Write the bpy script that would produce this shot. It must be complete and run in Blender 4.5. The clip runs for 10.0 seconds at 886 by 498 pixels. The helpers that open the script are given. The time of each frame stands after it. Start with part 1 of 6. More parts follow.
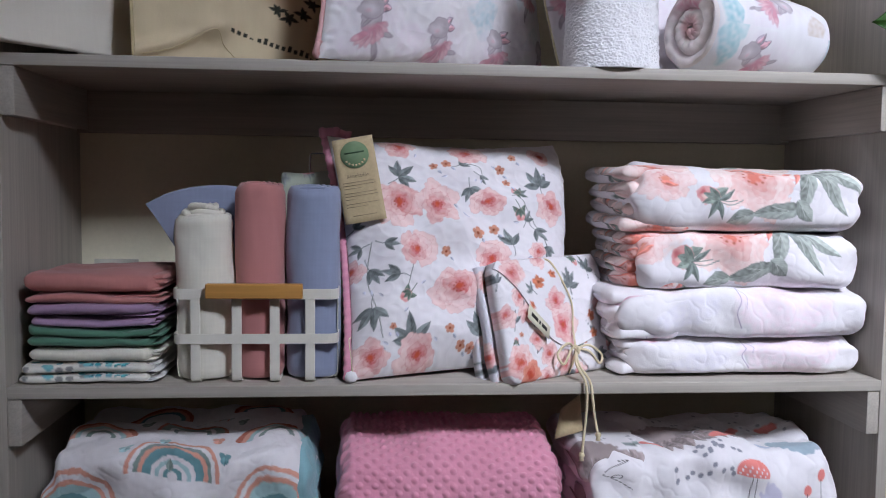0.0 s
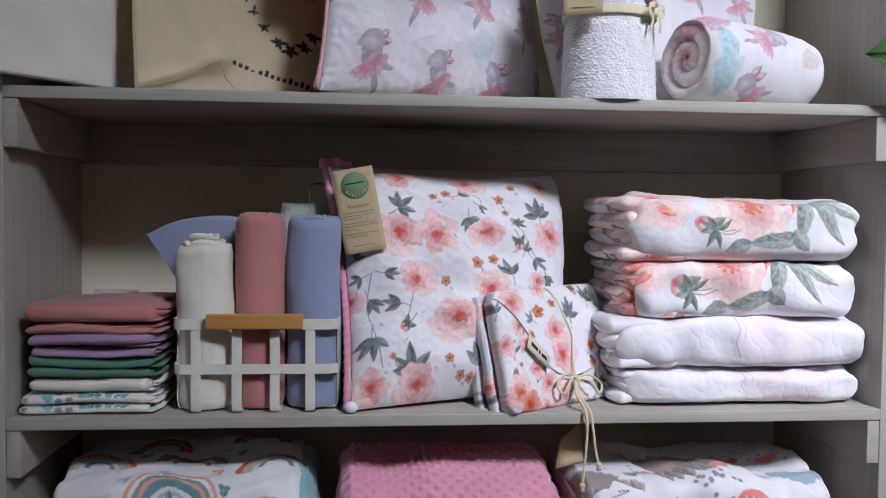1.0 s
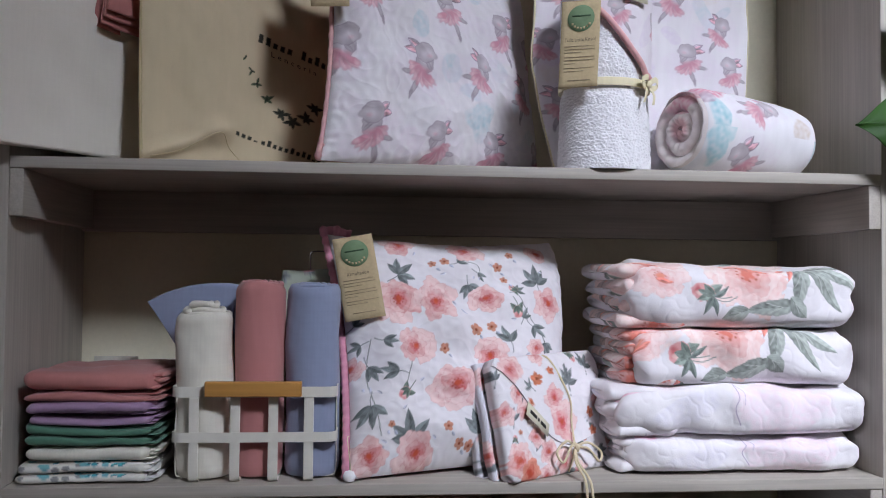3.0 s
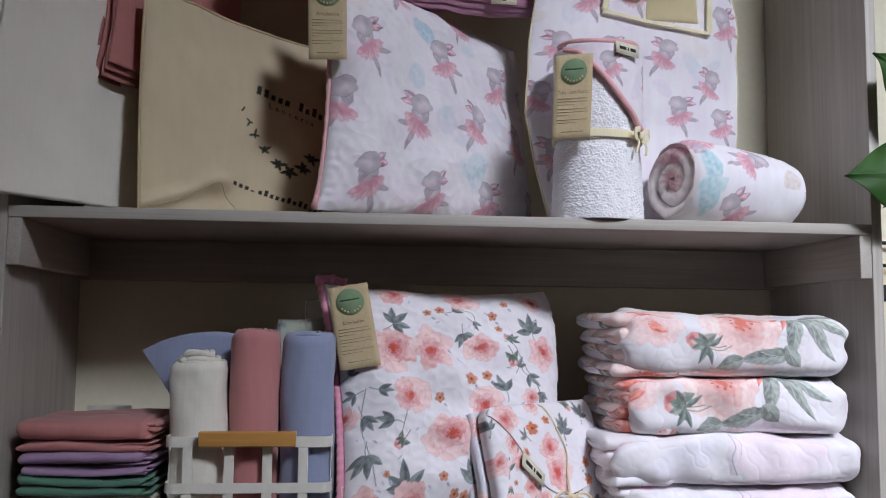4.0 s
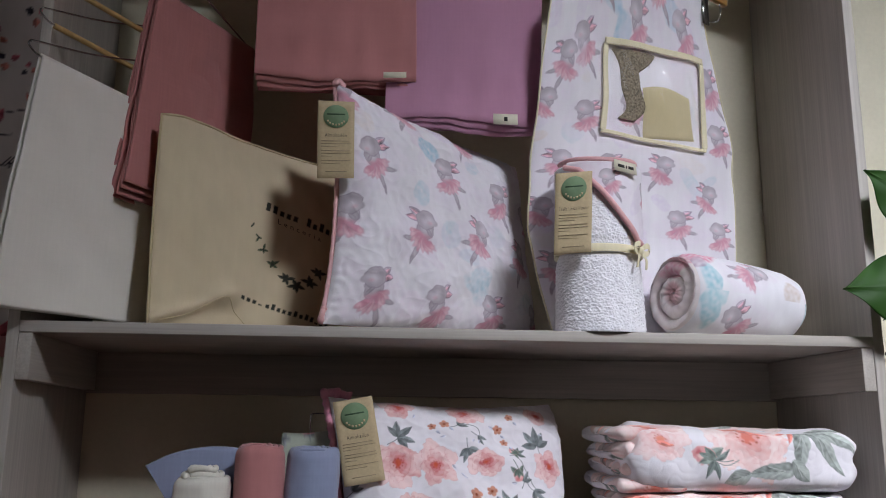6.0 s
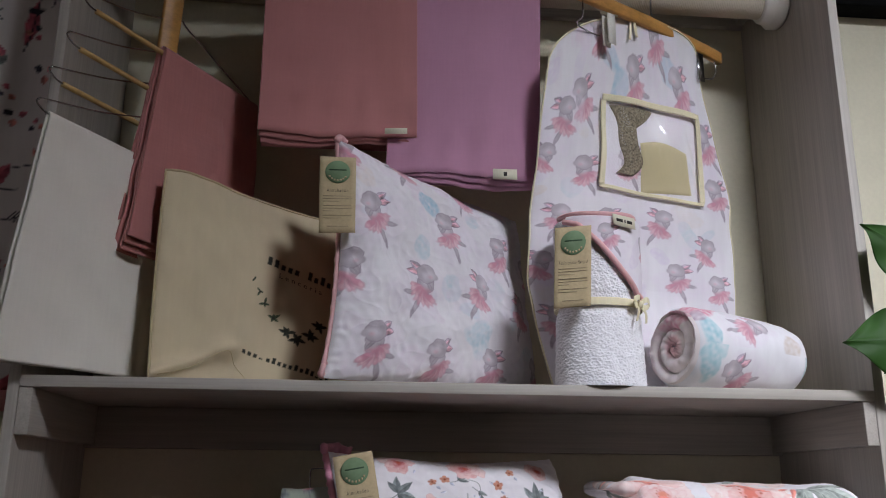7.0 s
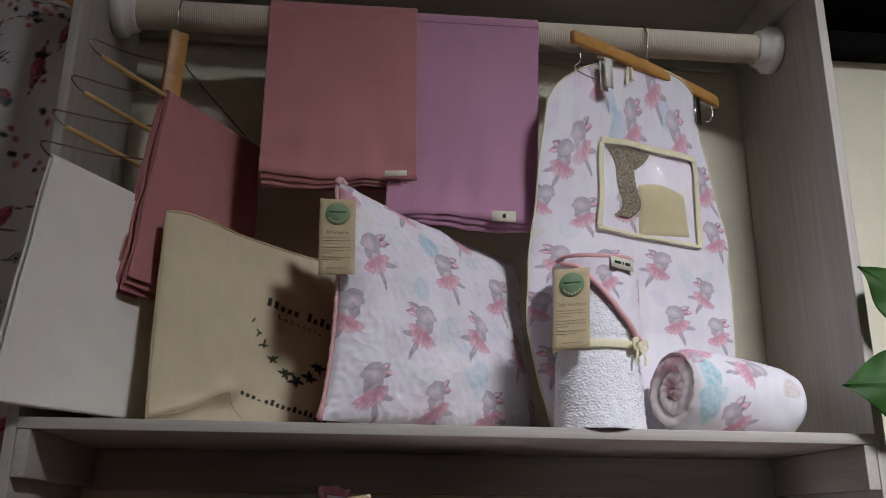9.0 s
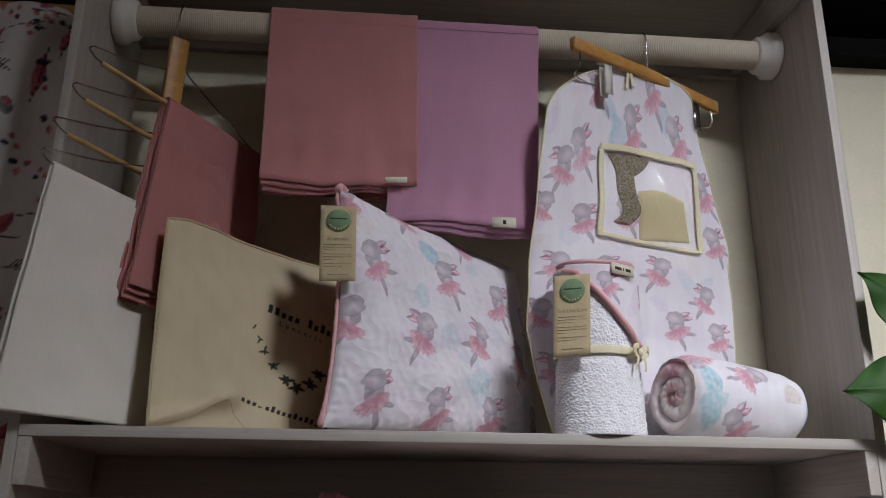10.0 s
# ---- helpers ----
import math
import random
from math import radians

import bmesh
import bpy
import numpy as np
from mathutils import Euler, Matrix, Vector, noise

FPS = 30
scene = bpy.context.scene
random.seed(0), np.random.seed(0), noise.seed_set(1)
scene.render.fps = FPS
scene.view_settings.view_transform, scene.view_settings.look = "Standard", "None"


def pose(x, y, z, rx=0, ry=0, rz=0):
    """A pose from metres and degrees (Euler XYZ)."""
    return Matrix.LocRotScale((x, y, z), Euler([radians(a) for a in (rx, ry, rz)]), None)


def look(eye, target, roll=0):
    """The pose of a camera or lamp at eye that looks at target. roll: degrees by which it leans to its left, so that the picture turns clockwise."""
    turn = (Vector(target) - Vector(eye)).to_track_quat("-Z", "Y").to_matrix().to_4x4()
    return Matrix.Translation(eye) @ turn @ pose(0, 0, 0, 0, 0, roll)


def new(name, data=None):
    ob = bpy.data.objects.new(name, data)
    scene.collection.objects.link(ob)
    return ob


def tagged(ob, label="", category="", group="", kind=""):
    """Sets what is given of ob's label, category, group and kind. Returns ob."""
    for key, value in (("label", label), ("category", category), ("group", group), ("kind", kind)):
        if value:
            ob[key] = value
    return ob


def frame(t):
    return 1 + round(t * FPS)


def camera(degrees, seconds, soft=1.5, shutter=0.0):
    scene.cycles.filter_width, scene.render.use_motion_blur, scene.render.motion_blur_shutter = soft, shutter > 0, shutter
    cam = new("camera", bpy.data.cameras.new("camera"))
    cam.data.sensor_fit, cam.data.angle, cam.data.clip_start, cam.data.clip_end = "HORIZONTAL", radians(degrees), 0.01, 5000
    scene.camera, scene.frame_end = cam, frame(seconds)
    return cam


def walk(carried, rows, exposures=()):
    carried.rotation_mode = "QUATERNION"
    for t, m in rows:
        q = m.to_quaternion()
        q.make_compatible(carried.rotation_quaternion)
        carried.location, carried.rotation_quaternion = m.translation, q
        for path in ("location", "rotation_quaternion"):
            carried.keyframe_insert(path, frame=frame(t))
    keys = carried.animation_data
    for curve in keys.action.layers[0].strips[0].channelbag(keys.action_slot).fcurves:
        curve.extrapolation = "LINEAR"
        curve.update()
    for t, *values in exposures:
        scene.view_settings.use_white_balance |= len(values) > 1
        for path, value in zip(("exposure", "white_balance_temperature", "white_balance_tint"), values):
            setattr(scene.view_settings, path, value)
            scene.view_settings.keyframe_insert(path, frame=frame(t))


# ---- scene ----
cam = camera(53.9, 10.0, 1.0)
EXPOSURES = [(0.0, -0.17, 6500, 10), (3.0, -0.24, 6550, 10), (5.5, -0.35, 6750, 10), (7.5, -0.42, 6900, 10), (10.0, -0.45, 6950, 10)]
PATH = [
    (0, (-0.137, -1.156, 1.468), (0.046, 0.83, 1.322), 0.7),
    (0.5, (-0.139, -1.159, 1.467), (0.048, 0.828, 1.352), 0.8),
    (1, (-0.141, -1.161, 1.471), (0.048, 0.828, 1.389), 0.6),
    (1.5, (-0.14, -1.165, 1.472), (0.047, 0.826, 1.424), 0.6),
    (2, (-0.139, -1.166, 1.474), (0.046, 0.825, 1.453), 0.6),
    (2.5, (-0.139, -1.169, 1.476), (0.044, 0.823, 1.492), 0.6),
    (4, (-0.14, -1.179, 1.478), (0.055, 0.804, 1.651), 0.6),
    (4.5, (-0.141, -1.185, 1.481), (0.054, 0.792, 1.711), 0.6),
    (5, (-0.14, -1.189, 1.481), (0.05, 0.78, 1.774), 0.6),
    (5.5, (-0.141, -1.194, 1.485), (0.041, 0.767, 1.835), 0.5),
    (7, (-0.141, -1.208, 1.489), (0.031, 0.714, 2.015), 0.5),
    (7.5, (-0.142, -1.212, 1.492), (0.033, 0.7, 2.054), 0.5),
    (8, (-0.141, -1.214, 1.492), (0.031, 0.69, 2.08), 0.5),
    (8.5, (-0.14, -1.215, 1.491), (0.029, 0.684, 2.096), 0.5),
    (9, (-0.139, -1.215, 1.493), (0.028, 0.682, 2.102), 0.6),
    (9.5, (-0.14, -1.217, 1.494), (0.027, 0.679, 2.11), 0.6),
    (10, (-0.141, -1.217, 1.494), (0.027, 0.677, 2.115), 0.5),
]
walk(cam, [(t, look(e, g, r)) for t, e, g, r in PATH], EXPOSURES)

# ---- light ----
world = bpy.data.worlds.new("world")
scene.world = world
world.use_nodes = True
wn = world.node_tree
sky = wn.nodes.new("ShaderNodeTexSky")
sky.sky_type, sky.sun_disc = "NISHITA", False
sky.sun_elevation, sky.sun_rotation = radians(40), radians(150)
wn.links.new(sky.outputs[0], wn.nodes["Background"].inputs[0])
wn.nodes["Background"].inputs[1].default_value = 0.10


def area_lamp(name, m, w, h, watts, colour):
    data = bpy.data.lights.new(name, "AREA")
    data.shape, data.size, data.size_y, data.energy, data.color = "RECTANGLE", w, h, watts, colour
    ob = new(name, data)
    ob.matrix_world = m
    return ob


# daylight through the high opening behind the camera, and an added weak fill lamp at the left
area_lamp("window_light", look((0.80, -2.55, 3.85), (0.35, 0.0, 1.50)), 1.3, 1.2, 690, (0.80, 0.86, 1.0))
# no source stands here: added only to lift the dark tones
area_lamp("left_fill_light", look((-2.15, -1.3, 1.9), (0, -0.2, 1.6)), 0.5, 0.8, 4.5, (0.92, 0.9, 1.0))

# ---- materials ----


def lin(r, g, b):
    return tuple((c / 12.92 if c <= 0.04045 else ((c + 0.055) / 1.055) ** 2.4) for c in (r / 255, g / 255, b / 255))


def material(name, rough=0.8, metal=0.0, sheen=0.0, spec=0.5):
    m = bpy.data.materials.new(name)
    m.use_nodes = True
    b = m.node_tree.nodes["Principled BSDF"]
    b.inputs["Roughness"].default_value = rough
    b.inputs["Metallic"].default_value = metal
    b.inputs["Sheen Weight"].default_value = sheen
    b.inputs["Specular IOR Level"].default_value = spec
    return m, m.node_tree, b


def node(nt, kind, **values):
    n = nt.nodes.new(kind)
    for k, v in values.items():
        n.inputs[k].default_value = v
    return n


def spots(nt, scale, detail=3.0, stretch=(1, 1, 1)):
    tc = nt.nodes.new("ShaderNodeTexCoord")
    mp = nt.nodes.new("ShaderNodeMapping")
    mp.inputs["Scale"].default_value = stretch
    nt.links.new(tc.outputs["Object"], mp.inputs[0])
    n = node(nt, "ShaderNodeTexNoise", Scale=scale, Detail=detail)
    nt.links.new(mp.outputs[0], n.inputs["Vector"])
    return n


def ramp(nt, src, a, b, lo=0.3, hi=0.7):
    r = nt.nodes.new("ShaderNodeValToRGB")
    r.color_ramp.elements[0].color, r.color_ramp.elements[1].color = (*a, 1), (*b, 1)
    r.color_ramp.elements[0].position, r.color_ramp.elements[1].position = lo, hi
    nt.links.new(src, r.inputs[0])
    return r.outputs[0]


def mixed(nt, a, b, fac=0.5, mode="MULTIPLY"):
    m = nt.nodes.new("ShaderNodeMix")
    m.data_type, m.blend_type = "RGBA", mode
    m.inputs[0].default_value = fac
    nt.links.new(a, m.inputs[6])
    nt.links.new(b, m.inputs[7])
    return m.outputs[2]


def bumped(nt, b, src, strength, dist=0.001):
    n = node(nt, "ShaderNodeBump", Strength=strength, Distance=dist)
    nt.links.new(src, n.inputs["Height"])
    nt.links.new(n.outputs[0], b.inputs["Normal"])


def dim(c, k):
    return tuple(min(1.0, x * k) for x in c)


def wood(name, c, axis, rough=0.55, contrast=0.91):
    """Wood with its grain along one axis: long streaks, and fine pores across them."""
    m, nt, b = material(name, rough)
    st = [34.0, 34.0, 34.0]
    st[axis] = 1.6
    fine = [300.0, 300.0, 300.0]
    fine[axis] = 6.0
    g = spots(nt, 2.2, 5.0, st)
    f = spots(nt, 1.0, 3.0, fine)
    big = spots(nt, 3.0, 2.0)
    col = mixed(nt, ramp(nt, g.outputs[0], dim(c, contrast), dim(c, 1.08)), ramp(nt, f.outputs[0], (0.84, 0.84, 0.84), (1, 1, 1), 0.35, 0.62), 0.7)
    col = mixed(nt, col, ramp(nt, big.outputs[0], (0.88, 0.87, 0.86), (1, 1, 1)), 0.8)
    nt.links.new(col, b.inputs["Base Color"])
    bumped(nt, b, f.outputs[0], 0.25, 0.0006)
    return m


def fabric(name, c, rough=0.9, sheen=0.25, weave=900.0, strength=0.25, tone=0.88, streak=0.7):
    """Plain woven cloth: slubs, soft fading and a fine weave."""
    m, nt, b = material(name, rough, 0.0, sheen, 0.25)
    slub = spots(nt, 260.0, 3.0, (1, 1, 0.06))
    slub2 = spots(nt, 260.0, 3.0, (0.06, 0.06, 1))
    fade = spots(nt, 7.0, 3.0)
    col = mixed(nt, ramp(nt, slub.outputs[0], dim(c, 1.0 - 0.055 * streak), dim(c, 1.0 + 0.04 * streak)), ramp(nt, slub2.outputs[0], (0.95, 0.95, 0.95), (1, 1, 1)), streak)
    col = mixed(nt, col, ramp(nt, fade.outputs[0], (tone, tone, tone), (1, 1, 1)), 0.9)
    nt.links.new(col, b.inputs["Base Color"])
    w = spots(nt, weave, 2.0)
    bumped(nt, b, w.outputs[0], strength, 0.0006)
    return m


def printed(name, rough=0.85, sheen=0.15, weave=700.0):
    """Printed cloth: the print is the mesh's own colour, with slubs and a weave over it."""
    m, nt, b = material(name, rough, 0.0, sheen, 0.25)
    at = nt.nodes.new("ShaderNodeAttribute")
    at.attribute_name = "print"
    fade = spots(nt, 9.0, 4.0)
    slub = spots(nt, 80.0, 3.0, (1, 1, 0.15))
    col = mixed(nt, at.outputs["Color"], ramp(nt, fade.outputs[0], (0.93, 0.92, 0.93), (1, 1, 1)), 0.9)
    col = mixed(nt, col, ramp(nt, slub.outputs[0], (0.94, 0.94, 0.94), (1, 1, 1)), 0.8)
    nt.links.new(col, b.inputs["Base Color"])
    w = spots(nt, weave, 2.0)
    bumped(nt, b, w.outputs[0], 0.25, 0.0006)
    return m


def plain(name, c, rough=0.5, metal=0.0, grain=40.0, low=0.85, bump=0.1, spec=0.5):
    m, nt, b = material(name, rough, metal, 0.0, spec)
    n = spots(nt, grain, 4.0)
    big = spots(nt, grain * 0.08, 2.0)
    col = mixed(nt, ramp(nt, n.outputs[0], dim(c, low), c), ramp(nt, big.outputs[0], (0.9, 0.9, 0.89), (1, 1, 1)), 0.8)
    nt.links.new(col, b.inputs["Base Color"])
    bumped(nt, b, n.outputs[0], bump, 0.001)
    return m


BOARD = lin(184, 177, 168)
WOOD_X, WOOD_Y, WOOD_Z = (wood("pale_ash_" + n, BOARD, a) for a, n in enumerate("xyz"))
PINE = wood("varnished_pine", lin(205, 150, 82), 0, 0.4, 0.8)
PINE_Y = wood("varnished_dowel", lin(214, 178, 118), 1, 0.4, 0.85)
# taupe for walls out of view, kept dark so less light bounces back
WALL_UNSEEN = plain("unseen_wall_low_bounce", lin(142, 132, 122), 0.85, 0, 120.0, 0.95, 0.15, 0.3)
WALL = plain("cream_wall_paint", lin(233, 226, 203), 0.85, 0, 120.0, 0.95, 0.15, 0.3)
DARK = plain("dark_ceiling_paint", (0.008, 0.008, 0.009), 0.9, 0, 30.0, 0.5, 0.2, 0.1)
FLOOR = wood("floor_boards", lin(112, 88, 68), 1, 0.5)
PRINT = printed("printed_cotton")
PRINT_SLICK = printed("printed_coated_cotton", 0.55, 0.05)
ROSE = fabric("rose_cotton", lin(196, 130, 127))
ROSE_DK = fabric("deep_rose_cotton", lin(190, 128, 127), streak=0.35)
LILAC = fabric("lilac_cotton", lin(168, 138, 170))
MAUVE = fabric("mauve_cotton", lin(194, 142, 168), streak=0.35)
GREEN = fabric("green_cotton", lin(88, 132, 112))
WHITE = fabric("ecru_cotton", lin(228, 224, 212), tone=0.94)
LINEN = fabric("white_linen", lin(240, 234, 224), tone=0.96, streak=0.25)
BLUE = fabric("grey_blue_cotton", lin(148, 157, 184))
CANVAS_HEM = fabric("raw_canvas_hem", lin(206, 188, 150), 0.92, 0.1, 420.0)
CANVAS = printed("raw_canvas", 0.92, 0.1, 420.0)
MINKY = fabric("pink_dotted_plush", lin(234, 160, 184), 0.95, 0.3, 500.0, 0.4)
TERRY = fabric("white_terry", lin(246, 244, 248), 0.98, 0.6, 330.0, 0.4, 0.94)
PINK_SATIN = fabric("pink_satin_trim", lin(236, 182, 184), 0.55, 0.1, 300.0, 0.15)
RIBBON = fabric("cream_ribbon", lin(240, 230, 196), 0.6, 0.1, 300.0, 0.15)
CORD = fabric("cream_cord", lin(230, 214, 180), 0.9, 0.3, 420.0, 0.8)
ROPE = fabric("wound_rope", lin(212, 200, 180), 0.95, 0.2, 300.0, 0.7)
KRAFT = plain("kraft_card", lin(198, 178, 142), 0.85, 0, 260.0, 0.88, 0.15)
CARDGREEN = plain("green_print", lin(120, 146, 112), 0.8, 0, 120.0, 0.85)
INK = plain("dark_ink", lin(52, 48, 44), 0.8, 0, 60.0, 0.8)
EMBLEM_INK = plain("deep_green_ink", lin(58, 84, 60), 0.8, 0, 60.0, 0.8)
INKSOFT = plain("brown_ink", lin(156, 140, 112), 0.8, 0, 60.0, 0.8)
CREAMPAINT = plain("white_enamel", lin(226, 222, 212), 0.45, 0, 60.0, 0.93)
STEEL = plain("polished_steel", (0.6, 0.6, 0.62), 0.22, 1.0, 60.0, 0.85)
PLASTIC = plain("white_plastic", lin(232, 228, 220), 0.35, 0, 30.0, 0.95)
LABELCLOTH = fabric("label_tape", lin(228, 222, 200), 0.7, 0.1, 300.0, 0.2)
LEAF = plain("plant_leaf", lin(46, 86, 28), 0.6, 0, 18.0, 0.6, 0.3, 0.3)
BLACKMETAL = plain("black_metal", (0.02, 0.02, 0.02), 0.5, 0, 30.0, 0.7)
SOIL = plain("potting_soil", (0.03, 0.02, 0.015), 0.95, 0, 60.0, 0.5, 0.8)
CLAY = plain("terracotta", lin(176, 104, 74), 0.8, 0, 40.0, 0.8)


def clear_vinyl():
    m, nt, b = material("clear_vinyl", 0.08)
    out = nt.nodes["Material Output"]
    t = nt.nodes.new("ShaderNodeBsdfTransparent")
    g = node(nt, "ShaderNodeBsdfGlossy", Roughness=0.07)
    fr = node(nt, "ShaderNodeFresnel", IOR=1.5)
    mx = nt.nodes.new("ShaderNodeMixShader")
    nt.links.new(fr.outputs[0], mx.inputs[0])
    nt.links.new(t.outputs[0], mx.inputs[1])
    nt.links.new(g.outputs[0], mx.inputs[2])
    nt.links.new(mx.outputs[0], out.inputs[0])
    return m


VINYL = clear_vinyl()

# ---- geometry: a geometry is (vertices, quads, colours or None) ----


def quads(n, m, wrap_u=False, wrap_v=False, off=0):
    i = np.arange(n if wrap_u else n - 1)
    j = np.arange(m if wrap_v else m - 1)
    i, j = (a.ravel() for a in np.meshgrid(i, j, indexing="ij"))
    i2, j2 = (i + 1) % n, (j + 1) % m
    return np.stack([i * m + j, i2 * m + j, i2 * m + j2, i * m + j2], 1) + off


def sheet(P, wrap_u=False, wrap_v=False, col=None):
    n, m = P.shape[:2]
    return P.reshape(-1, 3), quads(n, m, wrap_u, wrap_v), None if col is None else col.reshape(-1, 3)


def normals(P):
    a, b = np.gradient(P, axis=0), np.gradient(P, axis=1)
    n = np.cross(a, b)
    return n / (np.linalg.norm(n, axis=2, keepdims=True) + 1e-12)


def shell(A, B, col=None, back=None):
    """Two sheets of one size, closed along their rims."""
    n, m = A.shape[:2]
    k = n * m
    ring = np.concatenate([np.arange(m), np.arange(1, n) * m + m - 1, (n - 1) * m + np.arange(m - 2, -1, -1), np.arange(n - 2, 0, -1) * m])
    nxt = np.roll(ring, -1)
    rim = np.stack([ring, nxt, nxt + k, ring + k], 1)
    F = np.concatenate([quads(n, m), quads(n, m, off=k)[:, ::-1], rim])
    c = None
    if col is not None:
        c = np.concatenate([col.reshape(-1, 3), (col if back is None else np.broadcast_to(np.array(back), col.shape)).reshape(-1, 3)])
    return np.concatenate([A.reshape(-1, 3), B.reshape(-1, 3)]), F, c


def join(*geos):
    V, F, C, k = [], [], [], 0
    for g in geos:
        V.append(g[0])
        F.append(g[1] + k)
        C.append(g[2] if g[2] is not None else np.full((len(g[0]), 3), 0.8))
        k += len(g[0])
    return np.concatenate(V), np.concatenate(F), np.concatenate(C) if any(g[2] is not None for g in geos) else None


def mesh(name, geo, mat, smooth=True):
    V, F, C = geo
    me = bpy.data.meshes.new(name)
    me.vertices.add(len(V))
    me.vertices.foreach_set("co", np.ascontiguousarray(V, np.float32).ravel())
    me.loops.add(F.size)
    me.loops.foreach_set("vertex_index", np.ascontiguousarray(F, np.int32).ravel())
    me.polygons.add(len(F))
    me.polygons.foreach_set("loop_start", np.arange(0, F.size, F.shape[1], dtype=np.int32))
    me.update(calc_edges=True)
    me.validate()
    me.polygons.foreach_set("use_smooth", np.full(len(me.polygons), smooth))
    if C is not None:
        a = me.color_attributes.new("print", "FLOAT_COLOR", "POINT")
        a.data.foreach_set("color", np.concatenate([C, np.ones((len(C), 1))], 1).astype(np.float32).ravel())
    me.materials.append(mat)
    return me


def thing(name, at, label, category, group="", kind=""):
    ob = new(name)
    ob.empty_display_size = 0.05
    ob.location = at
    return tagged(ob, label, category, group, kind)


def solid(name, geo, mat, label, category, group="", kind="", smooth=True):
    return tagged(new(name, mesh(name, geo, mat, smooth)), label, category, group, kind)


def part(name, geo, mat, parent, label="", smooth=True):
    ob = new(name, mesh(name, geo, mat, smooth))
    ob.parent = parent
    if parent.parent is None:
        ob.matrix_parent_inverse = Matrix.Translation(-Vector(parent.location))
    return tagged(ob, label)


def from_bm(bm):
    bmesh.ops.triangulate(bm, faces=bm.faces[:])
    bm.verts.index_update()
    V = np.array([v.co[:] for v in bm.verts])
    F = np.array([[v.index for v in f.verts] for f in bm.faces])
    bm.free()
    return V, F, None


def board(x0, x1, y0, y1, z0, z1, bevel=0.0012, seg=2):
    bm = bmesh.new()
    bmesh.ops.create_cube(bm, size=1, matrix=Matrix.Translation(((x0 + x1) / 2, (y0 + y1) / 2, (z0 + z1) / 2)) @ Matrix.Diagonal((x1 - x0, y1 - y0, z1 - z0, 1)))
    if bevel:
        bmesh.ops.bevel(bm, geom=bm.edges[:], offset=bevel, segments=seg, affect="EDGES", profile=0.6)
    return from_bm(bm)


def smooth_line(pts, n):
    """A soft line through the points."""
    P = np.array(pts, float)
    k = len(P)
    if k == 2:
        return P[0] + np.linspace(0, 1, n)[:, None] * (P[1] - P[0])
    E = np.concatenate([[2 * P[0] - P[1]], P, [2 * P[-1] - P[-2]]])
    t = np.linspace(0, k - 1 - 1e-9, n)
    i = t.astype(int)
    f = (t - i)[:, None]
    a, b, c, d = E[i], E[i + 1], E[i + 2], E[i + 3]
    return 0.5 * (2 * b + (c - a) * f + (2 * a - 5 * b + 4 * c - d) * f ** 2 + (3 * b - a - 3 * c + d) * f ** 3)


def tube(pts, r, n=40, k=8, soft=True, taper=None):
    L = smooth_line(pts, n) if soft else np.array(pts, float)
    n = len(L)
    T = np.gradient(L, axis=0)
    T /= np.linalg.norm(T, axis=1, keepdims=True) + 1e-12
    up = np.array([0.31, 0.22, 0.93])
    R = np.ones(n) * r if taper is None else r * np.interp(np.linspace(0, 1, n), *taper)
    A = np.cross(T, up)
    A /= np.linalg.norm(A, axis=1, keepdims=True) + 1e-12
    B = np.cross(T, A)
    th = np.linspace(0, 2 * np.pi, k, endpoint=False)
    P = L[:, None] + R[:, None, None] * (np.cos(th)[None, :, None] * A[:, None] + np.sin(th)[None, :, None] * B[:, None])
    P = np.concatenate([np.repeat(L[None, :1], k, 1), P, np.repeat(L[None, -1:], k, 1)])
    return sheet(P, False, True)


def band(pts, across, half, thick, n=40):
    """A flat strip along a line: across is the direction of its width."""
    L = smooth_line(pts, n)
    T = np.gradient(L, axis=0)
    a = np.array(across, float)
    nn = np.cross(T, a)
    nn /= np.linalg.norm(nn, axis=1, keepdims=True) + 1e-12
    th = np.linspace(0, 2 * np.pi, 12, endpoint=False)
    c, s_ = np.sign(np.cos(th)) * np.abs(np.cos(th)) ** 0.3, np.sign(np.sin(th)) * np.abs(np.sin(th)) ** 0.5
    P = L[:, None] + c[None, :, None] * a * half + s_[None, :, None] * nn[:, None] * thick / 2
    P = np.concatenate([np.repeat(L[None, :1], 12, 1), P, np.repeat(L[None, -1:], 12, 1)])
    return sheet(P, False, True)


def lathe(profile, at, axis="z", k=40):
    pr = np.array(profile, float)
    th = np.linspace(0, 2 * np.pi, k, endpoint=False)
    P = np.zeros((len(pr), k, 3))
    P[..., 0], P[..., 1], P[..., 2] = pr[:, :1] * np.cos(th), pr[:, :1] * np.sin(th), pr[:, 1:]
    if axis == "x":
        P = P[..., [2, 0, 1]]
    return sheet(P + np.array(at), False, True)


def waves(P, wavelength, seed, n=14):
    """Smooth noise of about -1 to 1 at the points P (last axis their coordinates)."""
    g = np.random.default_rng(seed)
    d = P.shape[-1]
    out = np.zeros(P.shape[:-1])
    for _ in range(n):
        v = g.normal(size=d)
        v *= 2 * np.pi / wavelength / np.linalg.norm(v) * g.uniform(0.5, 1.6)
        out += np.sin(P @ v + g.uniform(0, 6.3))
    return out / np.sqrt(n) / 1.2


def spread(n, m, a=0.0, b=1.0, c=0.0, d=1.0):
    return np.meshgrid(np.linspace(a, b, n), np.linspace(c, d, m), indexing="ij")


